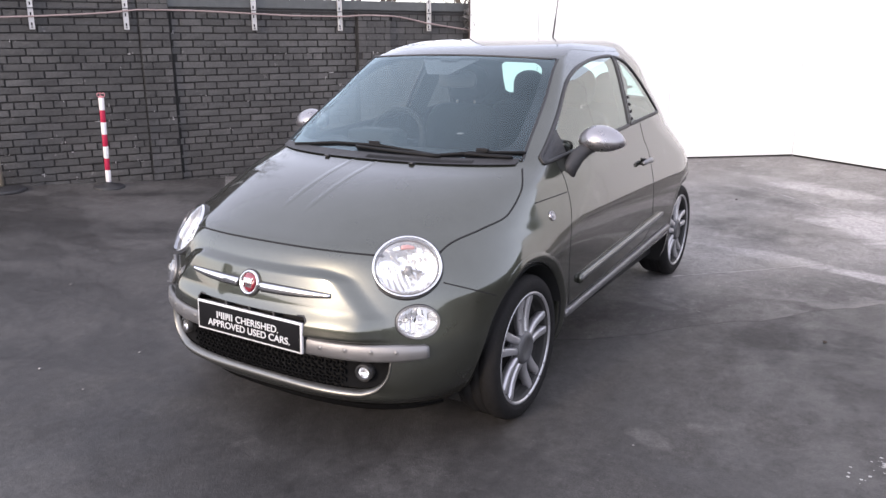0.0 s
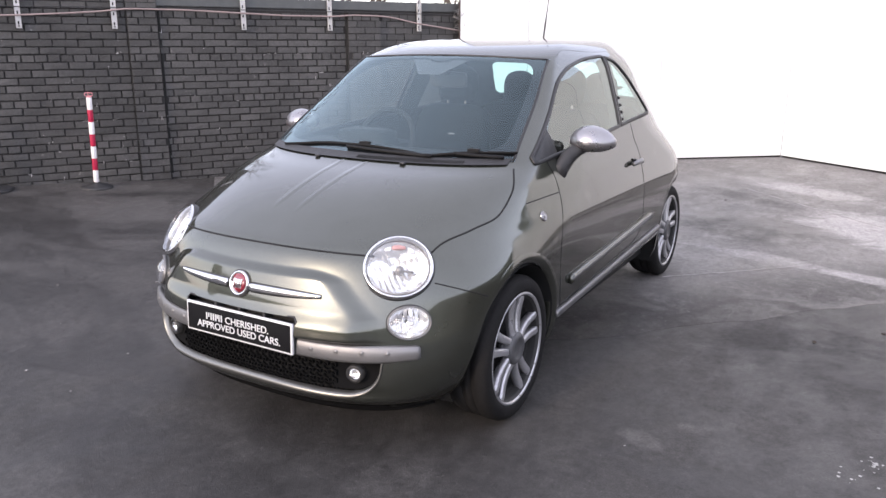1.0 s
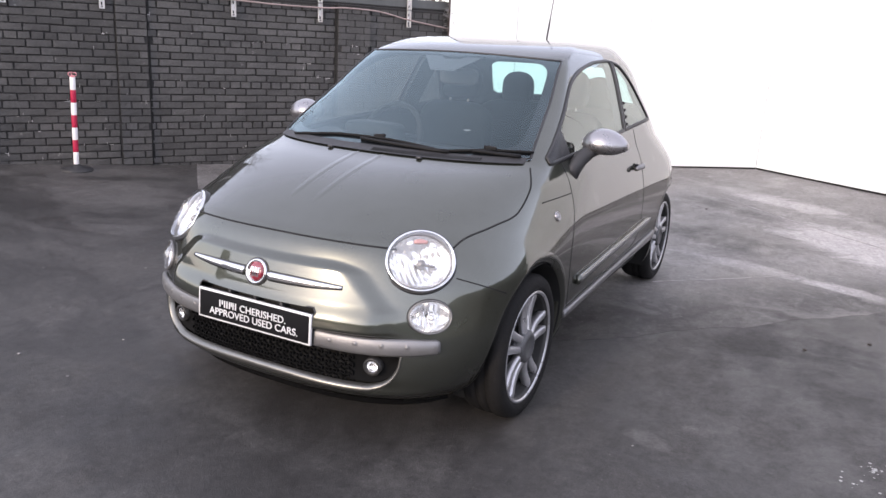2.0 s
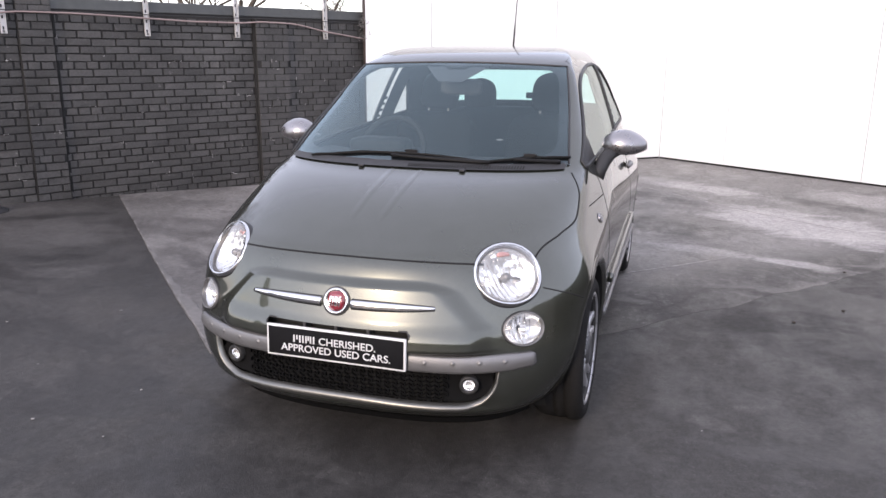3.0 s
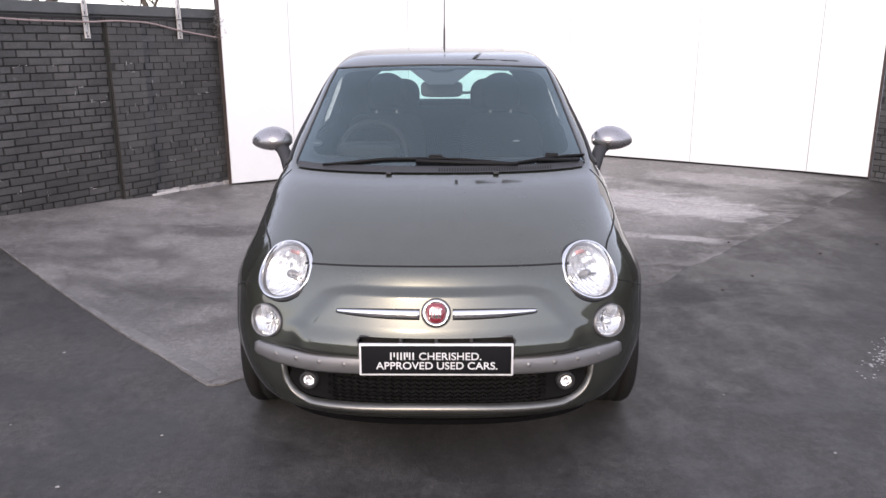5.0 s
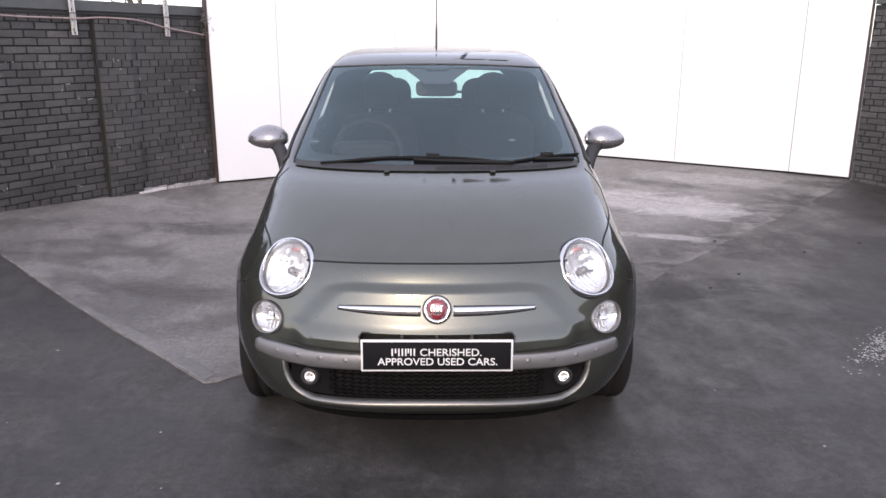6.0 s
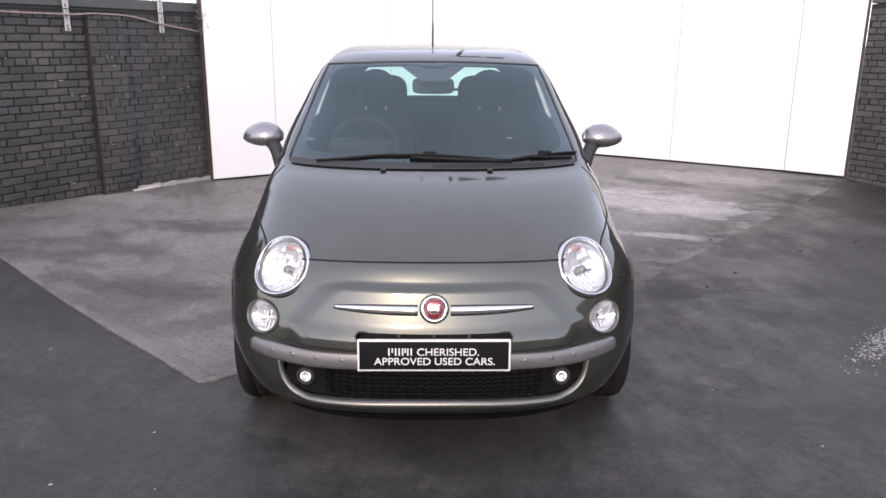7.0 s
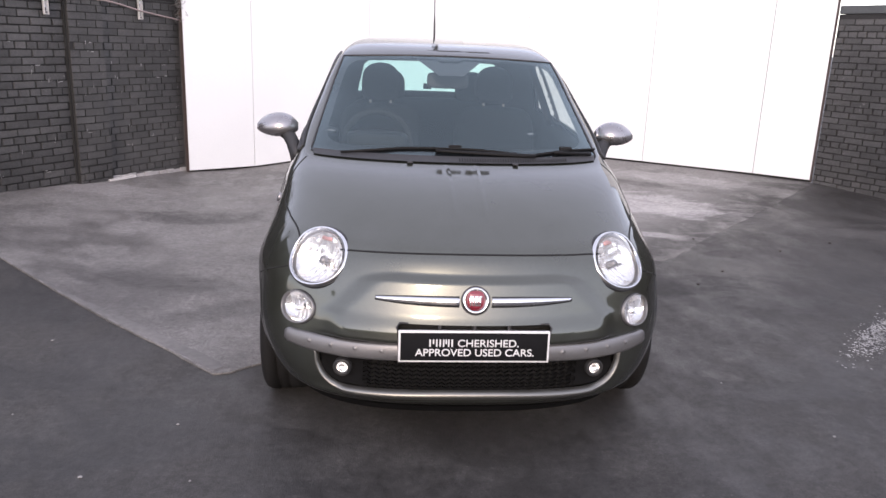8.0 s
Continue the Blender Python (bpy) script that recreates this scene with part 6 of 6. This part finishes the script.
tagged(mesh_object("wire_tangle", bm, STEEL), "tangle of grey wire where the wall meets the panels", "wire")

# red and white barrier post in a rubber foot
def barrier_post():
    t = thing("barrier_post", "red and white striped plastic post in a black rubber foot", "post")
    p = wall_point(-2.36, 0.20, 0)
    gz = ground_z(p.x, p.y)
    t.matrix_basis = Matrix.Translation((p.x, p.y, gz)) @ Matrix.Rotation(radians(2.3), 4, "Y")
    h, bands = 0.80, 7
    for k in range(bands):
        a, b = 0.05 + (h - 0.05) * k / bands, 0.05 + (h - 0.05) * (k + 1) / bands
        bm = bmesh.new()
        lathe(bm, [(0.0215, a), (0.0225, a + 0.004), (0.0225, b - 0.004), (0.0215, b)], 20)
        part("band", bm, WHITE if k % 2 == 0 else RED, t)
    bm = bmesh.new()
    lathe(bm, [(0.0215, h), (0.020, h + 0.006), (0.010, h + 0.012), (0.0, h + 0.012)], 20)
    cap = part("cap", bm, PINK, t, "faded pink cap with wire-like chain hooks")
    for turn in (20, 155, 265):
        m = Matrix.Rotation(radians(turn), 4, "Z")
        bm = bmesh.new()
        tube(bm, [m @ Vector((0.021 + 0.017 * math.cos(q), 0, h + 0.026 + 0.015 * math.sin(q))) for q in np.linspace(-2.6, 2.5, 12)], 0.0038, 7)
        part("hook", bm, PINK, cap)
    bm = bmesh.new()
    lathe(bm, [(0.0, -0.02), (0.135, -0.02), (0.137, 0.006), (0.125, 0.016), (0.05, 0.030), (0.024, 0.050), (0.0, 0.050)], 28)
    part("foot", bm, BLACK_PLASTIC, t, "black rubber foot")


def lean_pole():
    t = thing("leaning_pole", "weathered pole standing in a flat black foot", "pole")
    p = wall_point(-3.20, 0.14, 0)
    gz = ground_z(p.x, p.y)
    t.matrix_basis = Matrix.Translation((p.x, p.y, gz))
    bm = bmesh.new()
    tube(bm, [Vector((0, 0, 0.03)), Vector((-0.01, 0, 0.3)), Vector((-0.025, 0, 0.62))], 0.016, 10)
    part("pole", bm, WOOD_DARK, t)
    bm = bmesh.new()
    lathe(bm, [(0.0, -0.02), (0.19, -0.02), (0.19, 0.006), (0.17, 0.013), (0.03, 0.022), (0.0, 0.022)], 24)
    part("foot", bm, BLACK_PLASTIC, t)


barrier_post()
lean_pole()
bm = bmesh.new()
box(bm, (0.48, 0.03, 0), (0.80, 0.075, 0.022), wm @ Matrix.Translation((0, 0, ground_z(-2.8, 5.1) + 0.008)), 0.003)
tagged(mesh_object("loose_board", bm, WOOD_PALE, smooth=False), "short pale board lying at the wall foot", "board")

# concrete strip at the wall foot, up to the cladding
bm = bmesh.new()
for k in range(10):
    a, b = 0.56 + 0.098 * k, 0.56 + 0.098 * (k + 1) - 0.004
    p = wall_point((a + b) / 2, 0.04, 0)
    g = ground_z(p.x, p.y) + 0.004
    box(bm, (a, -0.02, g - 0.05), (b, 0.026 + 0.006 * math.sin(k * 2.1), g + 0.040 + 0.006 * math.sin(k * 3.7)), wm, 0.004)
tagged(mesh_object("baseboard", bm, KERB, smooth=False), "pale dirty concrete strip at the wall foot", "kerb", kind="structure")

# chipped pale arris along the apron's edge
rng = random.Random(17)
bm = bmesh.new()
along = APRON_TIP - APRON_LEFT
across = Vector((along.y, -along.x, 0)).normalized()
q = 0.02
while q < 0.985:
    run = rng.uniform(0.004, 0.03)
    p, r = APRON_LEFT + along * q, APRON_LEFT + along * min(0.99, q + run)
    w = rng.uniform(0.002, 0.007)
    vs = []
    for c, k in ((p, 0.3), (p.lerp(r, 0.5), 1.0), (r, 0.4), (r, -0.2), (p.lerp(r, 0.5), -0.5), (p, -0.2)):
        e = c + across * (w * k - 0.006 + rng.uniform(-0.002, 0.002))
        vs.append(bm.verts.new((e.x, e.y, ground_z(e.x, e.y) + 0.0105)))
    bm.faces.new(vs)
    q += run + rng.uniform(0.0, 0.035)
for f in bm.faces:
    f.normal_update()
    if f.normal.z < 0:
        f.normal_flip()
tagged(mesh_object("edge_chips", bm, DEBRIS, smooth=False, parent=apron), kind="stuff")

# smooth concrete edging that has come to light at the apron's corner
bm = bmesh.new()
inner = -across
rows = []
for k in range(61):
    q = 0.50 + 0.485 * k / 60
    p = APRON_LEFT + along * q
    wide = 0.022 + 0.056 * smooth_step(q, 0.55, 0.86) + 0.024 * noise.noise(p * 7) + 0.010 * noise.noise(p * 19) - 0.03 * smooth_step(q, 0.962, 0.985)
    row = []
    for t in (0.0, 0.04, 0.35, 0.65, 0.96, 1.0):
        e = p + inner * (0.006 + wide * t + 0.004 * noise.noise(p * 23 + Vector((t * 9, 0, 0))))
        row.append(Vector((e.x, e.y, ground_z(e.x, e.y) + (0.0075 if t in (0.0, 1.0) else 0.0105))))
    rows.append(row)
grid_faces(bm, rows)
bm.normal_update()
if sum(f.normal.z for f in bm.faces) < 0:
    bmesh.ops.reverse_faces(bm, faces=bm.faces[:])
part("edging", bm, EDGING, apron, "smooth pale concrete edging strip", smooth=False)

# thin pale joints across the apron
for ends, w in ((((0.75, 6.12), (1.30, 5.66), (1.95, 5.14), (2.55, 4.70)), 0.011), (((0.78, 2.92), (1.2, 3.32), (1.62, 3.76)), 0.008)):
    bm = bmesh.new()
    pts = []
    for (x0, y0), (x1, y1) in zip(ends, ends[1:]):
        for t in np.linspace(0, 1, 13)[:-1]:
            x, y = x0 + (x1 - x0) * t, y0 + (y1 - y0) * t
            q = 0.012 * noise.noise(Vector((x * 4, y * 4, 0)))
            pts.append(Vector((x + q, y + q, ground_z(x, y) + 0.0025 + 0.006 * smooth_step(-x, 0.2, 1.4))))
    sweep(bm, pts, lambda t, w=w: [(-w * (0.7 + 0.5 * math.sin(t * 40)), 0.0), (-w * 0.4, 0.001), (w * 0.4, 0.001), (w * (0.7 + 0.5 * math.cos(t * 31)), 0.0)], normals=[Vector((0, 0, 1))] * len(pts), cap=False)
    part("slab_joint", bm, KERB, apron, "thin pale filled joint")


# twin floodlight on the roof, mirrored in the bonnet
def floodlight():
    t = thing("floodlight", "dark twin floodlight on a mast on the roof", "lamp")
    t.matrix_basis = Matrix.Translation((0.55, 10.2, 3.3))
    bm = bmesh.new()
    tube(bm, [Vector((0, 0, 0)), Vector((0, 0, 2.0)), Vector((0.02, 0, 3.7))], 0.05, 10)
    part("mast", bm, BLACK_TRIM, t)
    bm = bmesh.new()
    box(bm, (-0.15, -0.04, 3.62), (1.25, 0.04, 3.70), None, 0.01)
    part("cross_arm", bm, BLACK_TRIM, t)
    for x in (0.30, 0.95):
        bm = bmesh.new()
        box(bm, (-0.27, -0.20, -0.16), (0.27, 0.06, 0.16), Matrix.Translation((x, -0.1, 3.62)) @ Matrix.Rotation(radians(20), 4, "X") @ Matrix.Rotation(radians(14), 4, "Y"), 0.03)
        part("lamp_head", bm, BLACK_PLASTIC, t)


floodlight()

# bare trees beyond the wall
def bare_tree(at, height, seed):
    rng = random.Random(seed)
    t = thing("tree", "bare winter tree behind the wall", "tree", "trees behind the wall")
    t.matrix_basis = Matrix.Translation(at)
    trunk, twigs = bmesh.new(), bmesh.new()

    def grow(p, way, length, r, depth):
        pts, q = [p], Vector(p)
        d = Vector(way)
        for _ in range(4):
            d = (d + Vector((rng.uniform(-0.22, 0.22), rng.uniform(-0.22, 0.22), rng.uniform(-0.06, 0.16)))).normalized()
            q = q + d * length / 4
            pts.append(q.copy())
        r1 = r * 0.62
        sweep(trunk if depth < 2 else twigs, pts, lambda t: ring_section(r + (r1 - r) * t, 7 if depth < 2 else 4), normals=[Vector((0.3, 1, 0.1))] * 5, cap=False)
        if depth < 5:
            for k in range(3 if depth < 3 else 4):
                start = pts[rng.randint(2, 4)]
                side = Vector((rng.uniform(-1, 1), rng.uniform(-1, 1), rng.uniform(-0.1, 0.9))).normalized()
                grow(start, (d * 0.6 + side * 0.8).normalized(), length * rng.uniform(0.55, 0.78), r1 * 0.72, depth + 1)

    grow(Vector((0, 0, -0.2)), Vector((0, 0, 1)), height * 0.34, height * 0.022, 0)
    part("trunk", trunk, BARK, t)
    tagged(part("crown", twigs, BARK, t, "fine bare twigs"), kind="stuff")


for k, (s, o, h) in enumerate(((1.9, -1.5, 3.6), (1.0, -2.4, 3.8), (3.2, -3.5, 5.0), (-0.7, -3.2, 4.6), (-2.4, -3.0, 5.0), (0.3, -4.2, 6.4), (-1.4, -5.0, 6.8), (2.2, -4.6, 6.4))):
    p = WALL_AT + WALL_RUN * s + WALL_OUT * o
    bare_tree((p.x, p.y, 0), h, 20 + k)

# grit, flaked paint and leaves on the ground
def litter(x, y, r, material, name, label, seed, flat=0.35):
    rng = random.Random(seed)
    bm = bmesh.new()
    made = bmesh.ops.create_icosphere(bm, subdivisions=1, radius=r)["verts"]
    for v in made:
        v.co = Vector((v.co.x * rng.uniform(0.7, 1.4), v.co.y * rng.uniform(0.7, 1.3), v.co.z * flat))
    ob = mesh_object(name, bm, material, smooth=False)
    ob.location = (x, y, ground_z(x, y) + r * flat * 0.7 + 0.002)
    ob.rotation_euler = (0, 0, rng.uniform(0, 6))
    tagged(ob, label, "litter")


for k, (x, y) in enumerate(((-1.75, 0.40), (-1.10, 0.32), (-1.33, -0.05), (-0.96, -0.08), (-2.3, 0.75), (-1.9, 1.15), (1.25, 0.7), (1.5, 0.2))):
    litter(x, y, 0.005 + 0.002 * (k % 3), DEBRIS, "stone_chip", "small pale stone chip on the asphalt", 40 + k)
for k, (x, y) in enumerate(((2.75, 3.05), (2.05, 2.5), (0.66, 5.54), (3.3, 3.3), (2.2, 3.4), (1.75, 2.2))):
    litter(x, y, 0.012, LEAF, "dead_leaf", "dead dark leaf on the ground", 60 + k, 0.45)
rng = random.Random(9)
bm = bmesh.new()
for k in range(750):
    a, d = rng.gauss(0, 0.15), rng.gauss(0, 0.05)
    x, y = 2.40 + a + 0.6 * d, 1.31 + a - 0.6 * d
    r = rng.uniform(0.002, 0.009)
    vs = [bm.verts.new((x + r * rng.uniform(0.6, 1.2) * math.cos(t), y + r * rng.uniform(0.6, 1.2) * math.sin(t), ground_z(x, y) + 0.004)) for t in (0.2, 1.2, 2.4, 3.6, 5.0)]
    bm.faces.new(vs)
tagged(mesh_object("paint_flakes", bm, CHIP, smooth=False), "patch of pale flaked paint on the asphalt", "stain", kind="stuff")

# bare chips on the painted bricks
rng = random.Random(31)
bm = bmesh.new()
for k in range(70):
    s, z = rng.uniform(-3.3, 1.5), rng.uniform(0.25, 1.45)
    d = 0.0145 + (0.03 if -1.945 < s < -1.68 else 0.05 if 0.14 < s < 0.56 else 0.0)
    z = -0.01 + round((z + 0.01) / COURSE) * COURSE + rng.choice((0.0, BRICK_H * 0.9))
    for _ in range(rng.randint(1, 3)):
        w, h = rng.choice(((rng.uniform(0.02, 0.05), 0.004), (0.004, rng.uniform(0.015, 0.045)), (0.006, 0.006)))
        w, h = w * rng.uniform(0.5, 1), h * rng.uniform(0.5, 1)
        x0, z0 = s + rng.uniform(-0.03, 0.03), z + rng.uniform(-0.01, 0.01)
        vs = [bm.verts.new(wm @ Vector((x0 + p * w + rng.uniform(-0.002, 0.002), d, z0 + q * h + rng.uniform(-0.002, 0.002)))) for p, q in ((0, 0), (0.5, -0.1), (1, 0), (1, 1), (0.4, 0.8), (0, 1))]
        bm.faces.new(vs)
bare = mesh_object("paint_chips", bm, CHIP, smooth=False)
tagged(bare, "small whitish chips on the painted brick wall", "stain", kind="stuff")

# brick walls last
def wall_foot(s):
    return 0.05 + max(0.0, (1.5 - s)) * 0.044


build_wall("wall_west", wm, -4.6, -1.675, wall_foot, 2.30, (-3.35, -1.6),
           "tall black-painted brick wall with worn joints", pilasters=((-1.945, -1.679, 0.03),))
west = build_wall("wall_north_west", wm, -1.675, 1.56, wall_foot, 1.775, (-1.7, 1.6),
                  "black-painted brick wall under a steel rail", pilasters=((0.18, 0.545, 0.05),))
# first strip paints the shade beside the pilaster, second is a joint
for s, w, d in ((-1.671, 0.018, 0.012), (0.166, 0.012, 0.030)):
    bm = bmesh.new()
    box(bm, (s, -0.01, 0.0), (s + w, d, 1.755), wm)
    part("joint_and_shade_strip", bm, JOINT_SHADE, west, smooth=False)
e_run = Vector((0.46, -0.89, 0)).normalized()
em = frame_of(RIGHT + Vector((0.03, -0.01, 0)), e_run, Vector((e_run.y, -e_run.x, 0)))
build_wall("wall_south_east", em, 0.0, 6.0, lambda s: 0.06, 1.90, (0.0, 1.3), "black-painted brick wall with worn joints")
bm = bmesh.new()
box(bm, (0.0, -0.16, 1.905), (6.0, 0.012, 1.99), em, 0.008)
tagged(mesh_object("top_rail", bm, RAIL, smooth=False), "weathered grey steel rail along the wall top", "rail", kind="structure")
